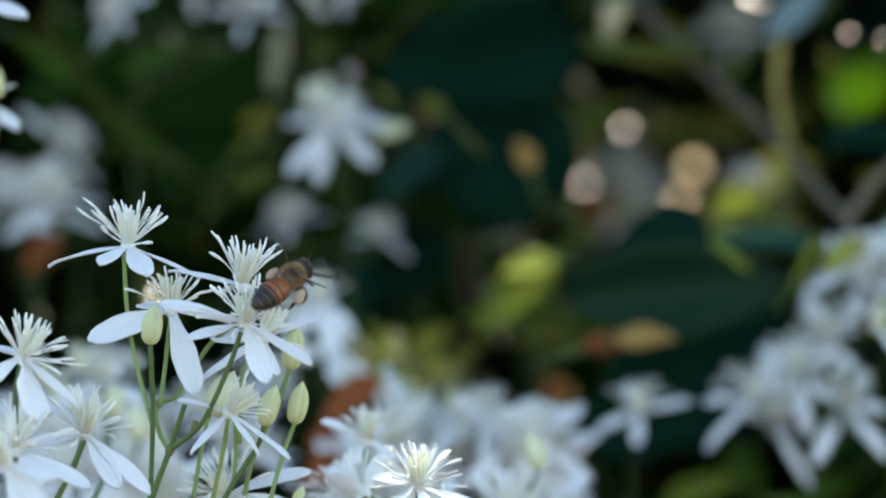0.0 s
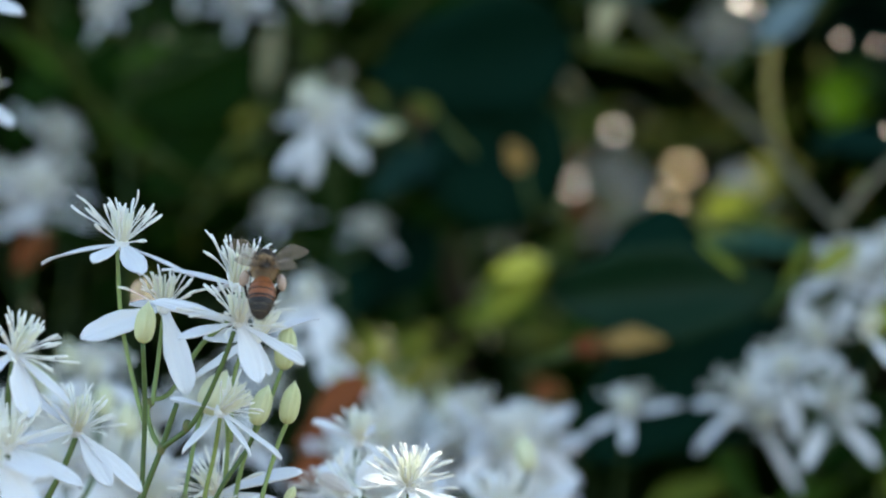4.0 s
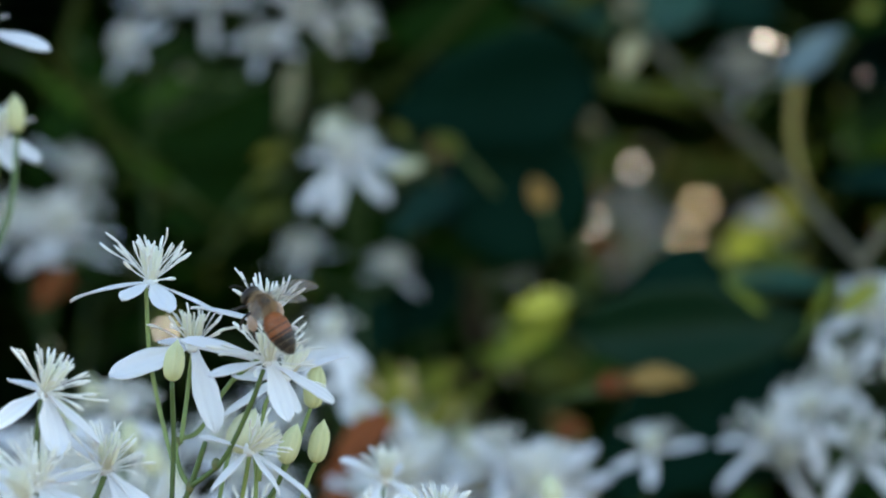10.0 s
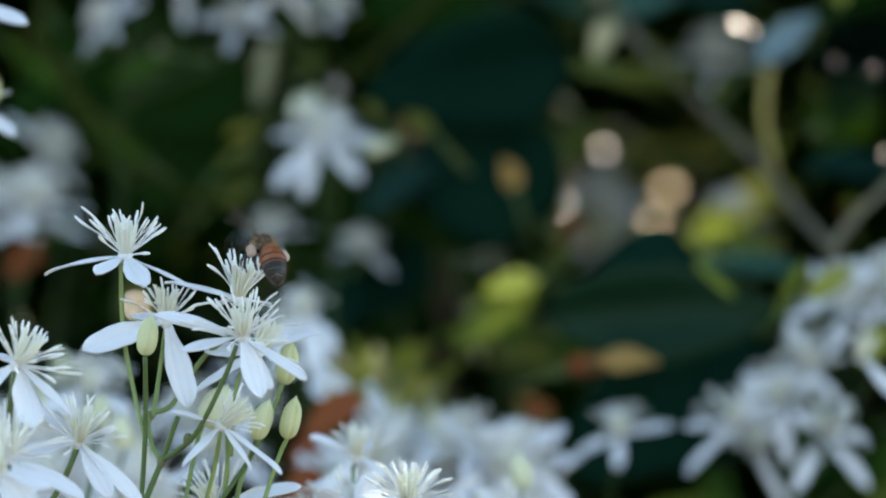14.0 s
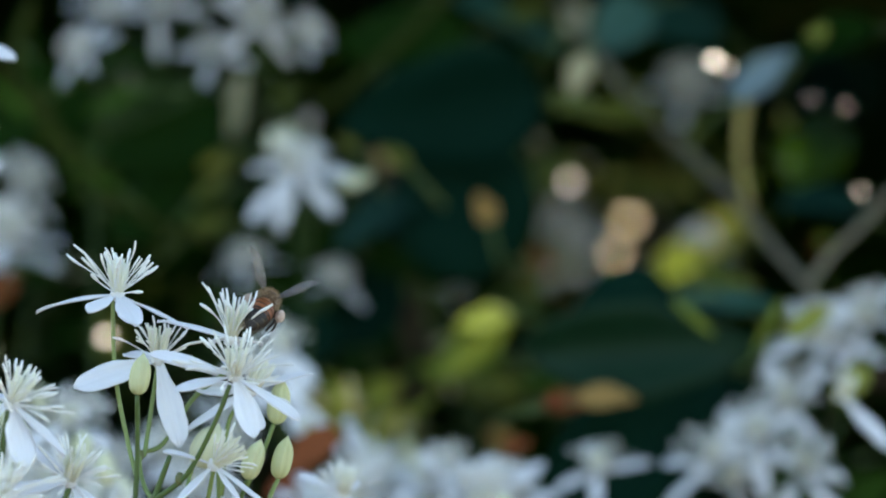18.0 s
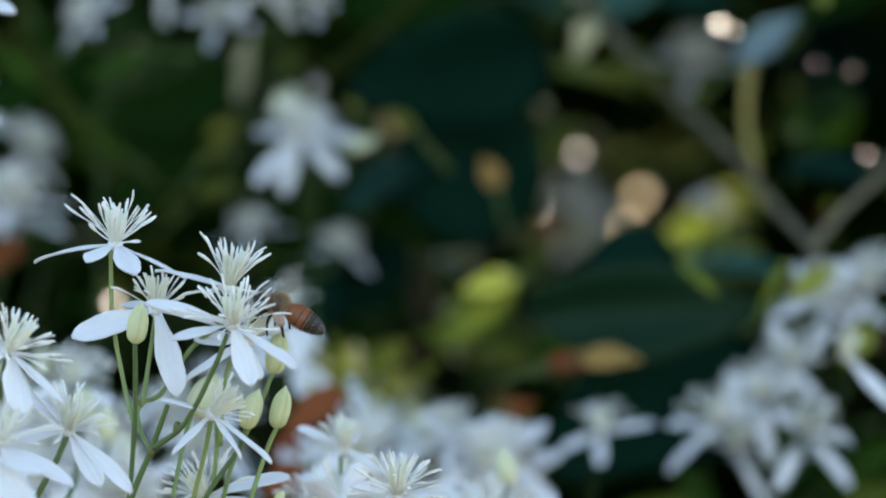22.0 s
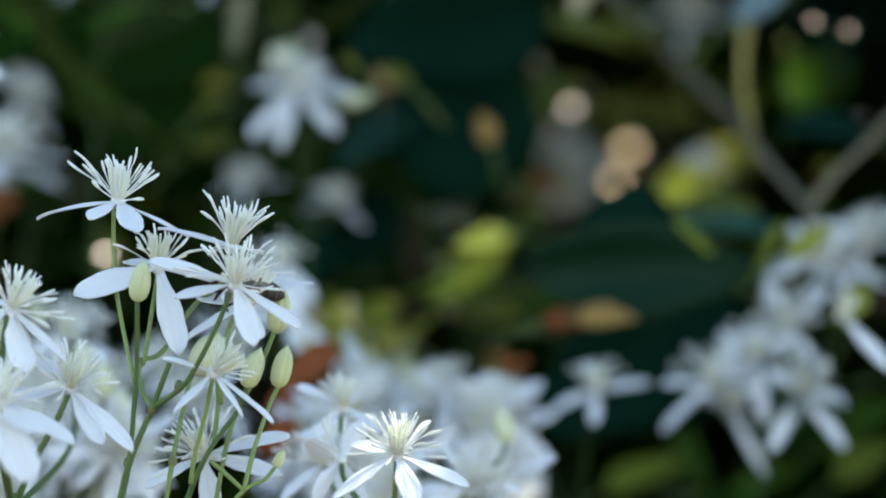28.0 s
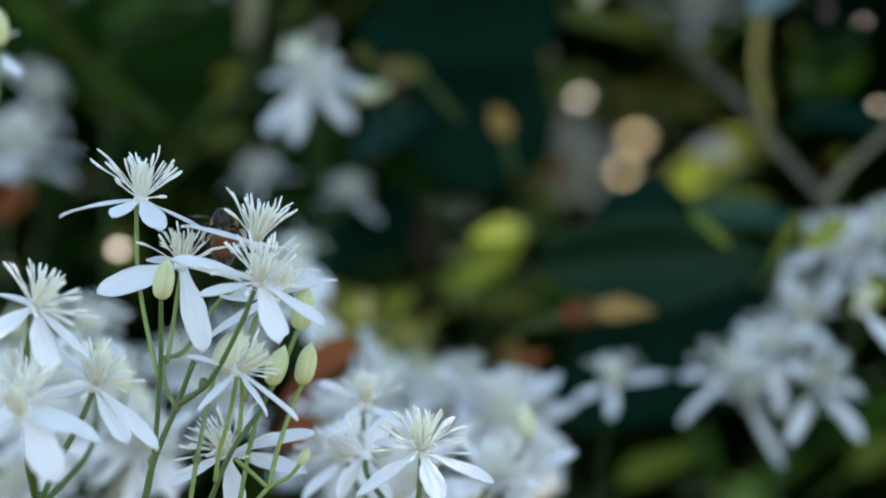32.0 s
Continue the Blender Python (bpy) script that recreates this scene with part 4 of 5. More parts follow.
leaf(shrub, (0.0688, 0.4500, 1.0035), (18, 0, 4), 4.5, (0.3, 0.6, 0.8), LEAF_OLIVE, 69)
leaf(shrub, (0.1082, 0.3700, 0.9829), (-8, -9, 3), 7, (0.3, 0.6, 0.8), LEAF_YELLOW, 27)
leaf(shrub, (0.0883, 0.3800, 0.9900), (11, 6, 3), 5, (0.3, 0.6, 0.8), LEAF_YELLOW, 28)
leaf(shrub, (0.0821, 0.5000, 1.0517), (17, 13, 5), 9.5, (-0.1, 0.5, 0.85), LEAF_WAXY, 31, 0.1, 0.0)
leaf(shrub, (0.1033, 0.5000, 1.0666), (4, 5, 2), 5, (0.0, 0.7, 0.7), LEAF_YELLOW, 64)
leaf(shrub, (0.1263, 0.6000, 1.0236), (-24, 4, 4), 18, (0.0, 0.8, 0.5), LEAF_TEAL, 32)
leaf(shrub, (0.0827, 0.9800, 1.0344), (18, 4, 4), 14, (0.0, 0.8, 0.5), LEAF_OLIVE, 71)
leaf(shrub, (0.0511, 1.1000, 1.0159), (10, -12, 4), 16, (0.0, 0.8, 0.5), LEAF_CREAM, 72)
leaf(shrub, (0.0990, 0.9500, 1.0141), (20, 10, 4), 22, (0.0, 0.8, 0.5), LEAF_OLIVE, 33)
leaf(shrub, (0.0914, 1.0000, 1.0306), (-24, 10, 4), 18, (0.0, 0.8, 0.5), LEAF_OLIVE, 34)
leaf(shrub, (0.1098, 0.9000, 0.9964), (-20, 0, 4), 12, (0.0, 0.8, 0.5), LEAF_YELLOW, 35)
leaf(shrub, (0.1219, 0.5000, 1.0715), (-24, -6, 4), 18, (0.0, 0.8, 0.5), LEAF_DARK, 36)
leaf(shrub, (0.0660, 0.6000, 1.0821), (-20, -14, 4), 18, (0.0, 0.6, 0.75), LEAF_BLUEGREEN, 37)
leaf(shrub, (0.0926, 0.7000, 1.0771), (-30, 8, 4), 18, (0.0, 0.6, 0.75), LEAF_TEAL, 38)
leaf(shrub, (0.0484, 0.5500, 1.0515), (20, -4, 4), 6, (0.0, 0.8, 0.5), LEAF_OLIVE, 39)
leaf(shrub, (0.0436, 0.5000, 1.0635), (-4, -11, 4), 7, (0.2, 0.6, 0.8), LEAF_CREAM, 40)
leaf(shrub, (-0.0162, 0.6000, 0.9241), (30, 10, 4), 26, (0.0, 0.7, 0.7), LEAF_DARK, 41)
leaf(shrub, (0.0760, 0.5000, 0.9247), (16, -6, 4), 12, (0.0, 0.7, 0.7), LEAF_DARK, 42)
leaf(shrub, (0.1222, 0.6000, 0.9514), (-26, -16, 4), 26, (0.0, 0.7, 0.7), LEAF_DARK, 44)
# leaf tips added as sun glints, paled for brightness: place, length in mm, material
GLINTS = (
    ((0.0553, 1.0000, 1.0378), 3.3, LEAF_GLINT), ((0.0455, 1.3000, 1.0214), 4.4, LEAF_GLINT), ((0.0937, 1.4000, 1.0284), 7.2, LEAF_TAN), ((0.0862, 1.3600, 1.0137), 6.0, LEAF_TAN),
    ((0.0780, 0.5000, 1.0619), 3.3, LEAF_GLINT), ((0.0816, 0.5000, 1.0604), 1.6, LEAF_GLINT), ((0.1083, 0.5600, 1.0541), 1.6, LEAF_GLINT), ((0.1181, 0.5600, 1.0518), 1.6, LEAF_GLINT),
    ((0.1190, 0.5200, 1.0278), 1.6, LEAF_GLINT), ((-0.0899, 0.6300, 0.9855), 3.2, LEAF_GLINT),
    ((0.0306, 0.9000, 1.0665), 3.2, LEAF_GLINT), ((0.0260, 0.9000, 1.0140), 4.0, LEAF_TAN))
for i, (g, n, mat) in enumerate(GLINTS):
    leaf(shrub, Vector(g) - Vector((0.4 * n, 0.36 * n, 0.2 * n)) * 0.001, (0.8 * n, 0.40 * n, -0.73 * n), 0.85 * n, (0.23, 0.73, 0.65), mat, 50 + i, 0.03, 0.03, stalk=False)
# mixed dead and fading leaves and twigs in the depth of the shrub
r = random.Random(77)


def gap(a, b):
    """The gap in the leaves where the leaf tips added as glints show through."""
    return 250 < a < 500 and -40 < b < 240


for i in range(70):
    y = r.uniform(0.62, 1.45)
    k = (1 + y) / 9.96
    a, b = r.uniform(-160, 720), r.uniform(-190, 250)
    p = (0.001 * k * a, y, 1.0 + 0.001 * k * b)
    mat = r.choice((LEAF_OLIVE, LEAF_OLIVE, LEAF_GREEN, LEAF_RUST, LEAF_OCHRE, LEAF_PALE, LEAF_GREEN, LEAF_DARK))
    way, wide, facing = (r.uniform(-16, 16), r.uniform(-12, 12), r.uniform(-4, 8)), r.uniform(6, 12), (r.uniform(-0.4, 0.4), 0.8, 0.6)
    if not gap(a, b):
        leaf(shrub, p, way, wide, facing, mat, 100 + i)
rl = random.Random(78)
for i in range(64):
    y = rl.uniform(0.62, 1.2)
    k = (1 + y) / 9.96
    p = (0.001 * k * rl.uniform(-820, 60), y, 1.0 + 0.001 * k * rl.uniform(-160, 420))
    mat = rl.choice((LEAF_GREEN, LEAF_DARK, LEAF_DARK, LEAF_OLIVE, LEAF_DARK, LEAF_DARK))
    leaf(shrub, p, (rl.uniform(-26, 26), rl.uniform(-18, 18), rl.uniform(-4, 8)), rl.uniform(5, 13), (rl.uniform(-0.4, 0.4), 0.8, 0.6), mat, 300 + i)
rn = random.Random(91)
for i in range(110):
    y = rn.uniform(0.56, 0.95)
    k = (1 + y) / 9.96
    p = (0.001 * k * rn.uniform(-800, 720), y, 1.0 + 0.001 * k * rn.uniform(-170, 430))
    mat = rn.choice((LEAF_OLIVE, LEAF_OLIVE, LEAF_GREEN, LEAF_GREEN, LEAF_LIME, LEAF_DARK, LEAF_CREAM))
    leaf(shrub, p, (rn.uniform(-11, 11), rn.uniform(-9, 9), rn.uniform(-3, 5)), rn.uniform(1.8, 4.2), (rn.uniform(-0.4, 0.4), 0.8, 0.6), mat, 400 + i, stalk=False)
# a tuft of narrow yellowing leaves
for i in range(84):
    u = rn.uniform(-1, 1)
    p = (-0.0153 + 0.0125 * u, 0.49 + rn.uniform(-0.012, 0.012), 0.9653 + rn.uniform(-0.009, 0.004))
    leaf(shrub, p, (7 * u + rn.uniform(-4, 4), rn.uniform(4, 10), rn.uniform(-2, 4)), rn.uniform(1.0, 2.4), (rn.uniform(-0.4, 0.4), 0.75, 0.65), rn.choice((LEAF_YELLOW, LEAF_YELLOW, LEAF_LIME, LEAF_OLIVE, LEAF_CREAM)), 520 + i, stalk=False)
low, high = Vector((0.0426, 1.5000, 0.9943)), Vector((0.1550, 1.5000, 1.0582))
for i in range(34):
    p = (r.uniform(low.x, high.x), r.uniform(1.48, 1.6), r.uniform(low.z, high.z))
    mat = r.choice((LEAF_CREAM, LEAF_CREAM, LEAF_YELLOW, LEAF_OLIVE, LEAF_PALE, LEAF_OCHRE))
    leaf(shrub, p, (r.uniform(-12, 12), r.uniform(-10, 10), r.uniform(-3, 5)), r.uniform(4, 8), (r.uniform(-0.4, 0.4), 0.7, 0.7), mat, 200 + i)
for i in range(26):
    y = r.uniform(0.6, 1.3)
    k = (1 + y) / 9.96
    a, b = r.uniform(-700, 720), r.uniform(-350, 300)
    p = Vector((0.001 * k * a, y, 1.0 + 0.001 * k * b))
    d = Vector((r.uniform(-0.06, 0.06), r.uniform(-0.03, 0.03), r.uniform(0.03, 0.09)))
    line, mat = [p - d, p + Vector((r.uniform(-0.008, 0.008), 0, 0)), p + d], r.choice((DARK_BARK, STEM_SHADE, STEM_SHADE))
    if not 180 < a < 560:
        stem(shrub, line, 0.0012, 0.0008, "twig", mat, 5, 4)

# ---- the mass of leaves behind, above and below it all ----
LIT = [Vector(g[0]) for g in GLINTS] + [Vector((-0.0057, 0.0280, 0.9589)), Vector((0.0147, 0.5300, 0.9854)), Vector((0.0935, 0.9600, 1.0142)), Vector((0.0976, 0.9600, 1.0299)), Vector((0.0101, 0.5400, 0.9792)), Vector((-0.0159, 0.4900, 0.9703)), Vector((-0.0226, 0.4900, 0.9722)), Vector((-0.0107, 0.4900, 0.9735)), Vector((0.1029, 0.9500, 1.0179)), Vector((0.1154, 0.7200, 1.0390)), Vector((0.1244, 0.7200, 1.0440))]

FLOWER_BEAMS = (len(GLINTS),)


def in_sunbeam(p, n):
    """Whether a leaf of length n at p would close one of the gaps through which the sun gets in."""
    for i, q in enumerate(LIT):
        d = p - q
        k = d.dot(TO_SUN)
        if k > -0.02 and (d - TO_SUN * k).length < (0.002 if i in FLOWER_BEAMS else 0.006 + 0.0003 * GLINTS[i][1] if i < len(GLINTS) else 0.007) + 0.5 * n:
            return True
    return False


def hollow(p):
    """The open space in the thicket where the flowers stand."""
    wide, high = 0.085 + (p.y + 0.1) * 0.085, 0.05 + (p.y + 0.1) * 0.05
    return p.y < 1.55 and abs(p.x) < wide + 0.05 and abs(p.z - 1.0) < high + 0.045


def leaf_heap(name, count, place, size, mat, seed, free=False):
    """Many small folded leaves in one mesh."""
    r = random.Random(seed)
    verts, faces = [], []
    for i in range(count):
        n = size * r.uniform(0.6, 1.3)
        while True:
            p = Vector(place(r))
            if not in_sunbeam(p, n) and (free or not hollow(p)):
                break
        m = Euler((r.uniform(-0.9, 0.9), r.uniform(-0.9, 0.9), r.uniform(0, 6.28))).to_matrix()
        k = len(verts)
        for q in ((0, -0.5, 0), (0.28, -0.15, 0.06), (0.24, 0.2, 0.03), (0, 0.5, -0.08), (-0.24, 0.2, 0.03), (-0.28, -0.15, 0.06), (0, 0, -0.03)):
            verts.append(p + m @ (Vector(q) * n))
        faces += [(k, k + 1, k + 6), (k + 1, k + 2, k + 6), (k + 2, k + 3, k + 6), (k + 3, k + 4, k + 6), (k + 4, k + 5, k + 6), (k + 5, k, k + 6)]
    return mesh_of(name, verts, faces, [mat])


r = random.Random(21)
hedge = empty("hedge", (0, 0, 0), "green hedge behind and above the flowers, its shade in the colour", "hedge")


def behind(r):
    x = r.uniform(-1.5, 1.5)
    return (x, r.uniform(1.6, 2.7 - 0.3 * abs(x)), r.uniform(0.02, 2.5 + 0.2 * math.sin(5 * x) - 0.3 * abs(x)))


# Leaves out of view overhead, added to shade the back of the thicket.
def above(r):
    while True:
        x = r.uniform(-0.8, 0.9)
        y = r.uniform(0.66 if x < 0.03 else 0.2, 1.8)
        if (x / 0.9) ** 2 + ((1.8 - y) / 1.72) ** 2 < 1 + 0.12 * math.sin(9 * x):
            break
    return (x, y, r.uniform(1.10 + 0.05 * y, 1.75))


def around(r):
    return (r.uniform(-0.9, 0.9), r.uniform(0.30, 1.7), r.uniform(0.3, 1.2))


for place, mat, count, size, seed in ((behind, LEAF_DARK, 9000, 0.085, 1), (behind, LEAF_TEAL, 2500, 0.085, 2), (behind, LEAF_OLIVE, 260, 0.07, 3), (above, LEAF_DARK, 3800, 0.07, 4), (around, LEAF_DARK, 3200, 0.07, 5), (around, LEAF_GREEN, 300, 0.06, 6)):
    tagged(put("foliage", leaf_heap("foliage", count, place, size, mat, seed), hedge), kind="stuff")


def deepest(r):
    return (r.uniform(-1.2, 1.2), r.uniform(3.8, 4.3), r.uniform(0.3, 2.2))


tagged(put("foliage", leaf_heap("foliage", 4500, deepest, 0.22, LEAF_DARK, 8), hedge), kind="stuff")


def far_back(r):
    x = r.uniform(-3.0, 3.0)
    return (x, r.uniform(2.9, 3.8), r.uniform(0.05, 3.1 + 0.3 * math.sin(3 * x) + 0.2 * math.sin(7 * x)))


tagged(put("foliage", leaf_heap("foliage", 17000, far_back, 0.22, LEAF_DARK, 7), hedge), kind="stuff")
for i in range(14):
    x = -1.3 + 0.2 * i
    stem(hedge, [(x, 2.35, 0), (x + r.uniform(-0.1, 0.1), 2.3, 0.8), (x + r.uniform(-0.2, 0.2), 2.3, 2.2)], 0.010, 0.004, "branch", DARK_BARK, 6)

# an unseen tree, added so that its crown shades the thicket
tree = empty("shade_tree", (1.9, 4.2, 0), "unseen tree with a dense green crown, added for shade", "tree")


def crown_place(r):
    while True:
        a, b = r.uniform(-1, 1), r.uniform(-1, 1)
        if a * a + b * b < 1 + 0.15 * math.sin(9 * math.atan2(b, a)):
            break
    h = 1.25 + r.uniform(0.0, 0.75) * (1.2 - 0.8 * (a * a + b * b))
    return Vector((0.1 + 0.95 * a, 1.3 + 2.4 * b, 1.0)) + TO_SUN * (h / TO_SUN.z)


def crown_rim(r):
    """Fine leaves and twigs that narrow the gaps in the crown."""
    d = TO_SUN.orthogonal().normalized()
    a, q = r.uniform(0, 6.28), r.uniform(0.0, 0.10)
    off = d * (math.cos(a) * q) + TO_SUN.cross(d) * (math.sin(a) * q)
    return r.choice(LIT) + off + TO_SUN * (r.uniform(1.3, 1.9) / TO_SUN.z)


def crown_twigs(r):
    d = TO_SUN.orthogonal().normalized()
    a, q = r.uniform(0, 6.28), r.uniform(0.004, 0.055)
    off = d * (math.cos(a) * q) + TO_SUN.cross(d) * (math.sin(a) * q)
    return r.choice(LIT) + off + TO_SUN * (r.uniform(1.3, 1.9) / TO_SUN.z)


finest = put("crown", leaf_heap("crown", 9000, crown_twigs, 0.017, LEAF_DARK, 12, True), tree, Matrix.Translation((-1.9, -4.2, 0)))
tagged(finest, kind="stuff")
fine = put("crown", leaf_heap("crown", 6000, crown_rim, 0.032, LEAF_DARK, 10, True), tree, Matrix.Translation((-1.9, -4.2, 0)))
tagged(fine, kind="stuff")
crown = put("crown", leaf_heap("crown", 19000, crown_place, 0.095, LEAF_DARK, 9, True), tree, Matrix.Translation((-1.9, -4.2, 0)))
tagged(crown, kind="stuff")
# Unseen twigs, added to close and open three of the sunbeams.
sway_at = LIT[len(GLINTS)] + TO_SUN * 1.45
rt = random.Random(4)
twv, twf = tube([Vector((0.3, 0.1, 0.05)), Vector((0.12, 0.04, 0.01)), Vector((-0.03, -0.01, 0.0))], [0.003, 0.002, 0.001], 6)
tws = [1] * len(twf)
for i in range(40):
    n, p = rt.uniform(0.018, 0.028), Vector((rt.uniform(-0.03, 0.05), rt.uniform(-0.03, 0.03), rt.uniform(-0.01, 0.01)))
    m = Euler((rt.uniform(-0.5, 0.5), rt.uniform(-0.5, 0.5), rt.uniform(0, 6.28))).to_matrix()
    k = len(twv)
    twv += [p + m @ (Vector(q) * n) for q in ((0, -0.5, 0), (0.3, 0, 0.05), (0, 0.5, -0.05), (-0.3, 0, 0.05))]
    twf += [(k, k + 1, k + 2), (k, k + 2, k + 3)]
    tws += [0, 0]
twig_mesh = mesh_of("twig", twv, twf, [LEAF_DARK, BARK], tws)
twig = put("twig", twig_mesh, tree, Matrix.Translation(sway_at - tree.location))
leaf_sway_at = LIT[-1] + TO_SUN * 1.5
leaf_twig = put("twig", twig_mesh, tree, Matrix.Translation(leaf_sway_at - tree.location))
glint_sway_at = LIT[6].lerp(LIT[7], 0.5) + TO_SUN * 1.55
glint_twig = put("twig", twig_mesh, tree, Matrix.Translation(glint_sway_at - tree.location))
stem(tree, [(1.9, 4.2, 0), (1.85, 4.1, 1.2), (1.7, 3.6, 2.2), (1.3, 2.9, 2.7)], 0.11, 0.02, "trunk", BARK, 12)
for p in ((0.3, 2.6, 2.6), (1.6, 2.2, 2.6), (1.0, 3.4, 2.7)):
    stem(tree, [(1.45, 3.1, 2.55), Vector((1.4, 3.2, 2.65)).lerp(Vector(p), 0.5), p], 0.035, 0.008, "limb", BARK, 8)

# ---- the bee, in mm; +Y ahead, +Z its back ----
BEE_BROWN = material("bee_orange_cuticle", (0.155, 0.046, 0.014), (0.31, 0.100, 0.033), 0.34, 2500, 0.0, 0.4, 0.35)
BEE_DARK = material("bee_dark_cuticle", (0.008, 0.006, 0.005), (0.028, 0.020, 0.015), 0.35, 2500, 0.0, 0.4, 0.3)
BEE_FUZZ = material("bee_dark_underfur", (0.07, 0.042, 0.022), (0.16, 0.10, 0.055), 0.9, 2500, 0.0, 0.6, 0.1)
BEE_HAIR = material("bee_hair", (0.24, 0.145, 0.068), (0.56, 0.39, 0.22), 0.9, 1500, 0.1, 0.0, 0.2, sheen=0.4)
BEE_GREY = material("bee_pale_hair", (0.15, 0.115, 0.08), (0.30, 0.24, 0.18), 0.9, 2500, 0.1, 0.4, 0.2)
POLLEN = material("pollen", (0.40, 0.28, 0.21), (0.58, 0.44, 0.355), 0.9, 3500, 0.0, 1.0, 0.1)
WING = bpy.data.materials.new("bee_wing")
WING.use_nodes = True
wg = WING.node_tree.nodes
wg["Principled BSDF"].inputs["Base Color"].default_value = (0.30, 0.245, 0.195, 1)
wg["Principled BSDF"].inputs["Roughness"].default_value = 0.22
clear = wg.new("ShaderNodeBsdfTransparent")
blend = wg.new("ShaderNodeMixShader")
blend.inputs[0].default_value = 0.30
WING.node_tree.links.new(clear.outputs[0], blend.inputs[1])
WING.node_tree.links.new(wg["Principled BSDF"].outputs[0], blend.inputs[2])
WING.node_tree.links.new(blend.outputs[0], wg["Material Output"].inputs["Surface"])

K = 0.00106
bee = empty("honey_bee", (0, 0, 1), "brown and black banded honey bee carrying pale pollen", "bee")


def ball(rx, ry, rz, rings=10, sides=14, seed=0, rough=0.0):
    r = random.Random(seed)
    verts, faces = [], []
    for i in range(rings + 1):
        t = math.pi * i / rings
        for k in range(sides):
            a = 2 * math.pi * k / sides
            q = 1 + r.uniform(-rough, rough)
            verts.append(Vector((rx * math.sin(t) * math.cos(a), ry * math.cos(t), rz * math.sin(t) * math.sin(a))) * K * q)
    for i in range(rings):
        for k in range(sides):
            a, b = i * sides + k, i * sides + (k + 1) % sides
            faces.append((a, b, b + sides, a + sides))
    return verts, faces


def coat(rx, ry, rz, count, length, seed, keep=lambda d: True):
    """Short hairs standing out of a rounded body."""
    r = random.Random(seed)
    verts, faces = [], []
    while len(faces) < count:
        d = Vector((r.gauss(0, 1), r.gauss(0, 1), r.gauss(0, 1))).normalized()
        if not keep(d):
            continue
        p = Vector((rx * d.x, ry * d.y, rz * d.z))
        lay = (d + Vector((r.uniform(-0.4, 0.4), -0.35, r.uniform(-0.4, 0.4)))).normalized()
        side = lay.orthogonal().normalized() * 0.035
        n = length * r.uniform(0.6, 1.2)
        k = len(verts)
        verts += [(p - side) * K, (p + side) * K, (p + lay * n) * K]
        faces.append((k, k + 1, k + 2))
    return verts, faces


v, f = ball(1.85, 2.0, 1.65, 12, 16, 1, 0.02)
thorax = put("thorax", mesh_of("thorax", v, f, [BEE_FUZZ]), bee)
v, f = coat(1.85, 2.0, 1.65, 2600, 0.8, 2)
tagged(put("hair_coat", mesh_of("hair_coat", v, f, [BEE_HAIR]), thorax, label="fuzzy brown hair"), kind="stuff")
v, f = ball(1.0, 0.85, 0.42, 8, 14)
put("shield", mesh_of("shield", v, f, [BEE_DARK]), thorax, pose(0, -0.1 * K, 1.38 * K), "bare dark patch on the back")
v, f = ball(1.75, 0.95, 1.65, 10, 16)
head = put("head", mesh_of("head", v, f, [BEE_DARK]), bee, pose(0, 2.6 * K, -0.65 * K, -28))
v, f = coat(1.75, 0.95, 1.65, 260, 0.5, 3, lambda d: abs(d.x) < 0.6)
tagged(put("hair_coat", mesh_of("hair_coat", v, f, [BEE_GREY]), head), kind="stuff")
for k in (-1, 1):
    v, f = ball(0.55, 0.75, 1.15, 8, 12)
    put("eye", mesh_of("eye", v, f, [BEE_DARK]), head, pose(k * 1.35 * K, 0.1 * K, 0.1 * K, 0, k * -14, k * 18), "glossy dark compound eye")
    v, f = tube([Vector(p) * K for p in ((0.35 * k, 0.8, 0.3), (0.7 * k, 1.4, 1.3), (1.1 * k, 2.6, 1.2), (1.5 * k, 3.5, 0.5))], [0.11 * K, 0.1 * K, 0.12 * K, 0.1 * K], 6)
    put("antenna", mesh_of("antenna", v, f, [BEE_DARK]), head)
v, f = tube([Vector(p) * K for p in ((0, 0.5, -1.2), (0, 0.6, -1.9), (0, 0.4, -2.7))], [0.35 * K, 0.22 * K, 0.08 * K], 7)
put("mouthpart", mesh_of("mouthpart", v, f, [BEE_DARK]), head)

v, f = ball(0.8, 0.8, 0.8, 8, 12)
abdomen = put("abdomen", mesh_of("abdomen", v, f, [BEE_DARK]), bee, pose(0, -1.85 * K, -0.25 * K))


def girth(s):
    front = 0.52 + 0.48 * math.sin(math.pi / 2 * min(1.0, s / 0.32))
    return 2.22 * front * (1 - max(0.0, (s - 0.32) / 0.68) ** 2.2 * 0.985) ** 0.66


for i in range(6):
    s0, s1 = i / 6, (i + 1) / 6 + (0.014 if i < 5 else 0.0)
    steps, prof = 8, []
    for j in range(steps + 1):
        s = s0 + (s1 - s0) * j / steps
        prof.append((-7.6 * s * K, (girth(s) * (1.0 + 0.045 * j / steps) if s < 0.999 else 0.15) * K))
    v, f = lathe(prof, 20)
    v = [Vector((p.x, p.y, p.z * (0.92 if p.z > 0 else 0.8))) for p in v]
    slots = []
    for j in range(steps):
        dark = (j >= 8, j >= 7, j >= 6, j >= 2, j >= 1, j >= 1)[i]
        slots += [1 if dark else (0 if i < 4 else 2)] * 20
    slots += [1, 1]
    put("abdomen_ring", mesh_of("abdomen_ring", v, f, [BEE_BROWN, BEE_DARK, BEE_GREY], slots), abdomen)
hv, hf = [], []
rb = random.Random(8)
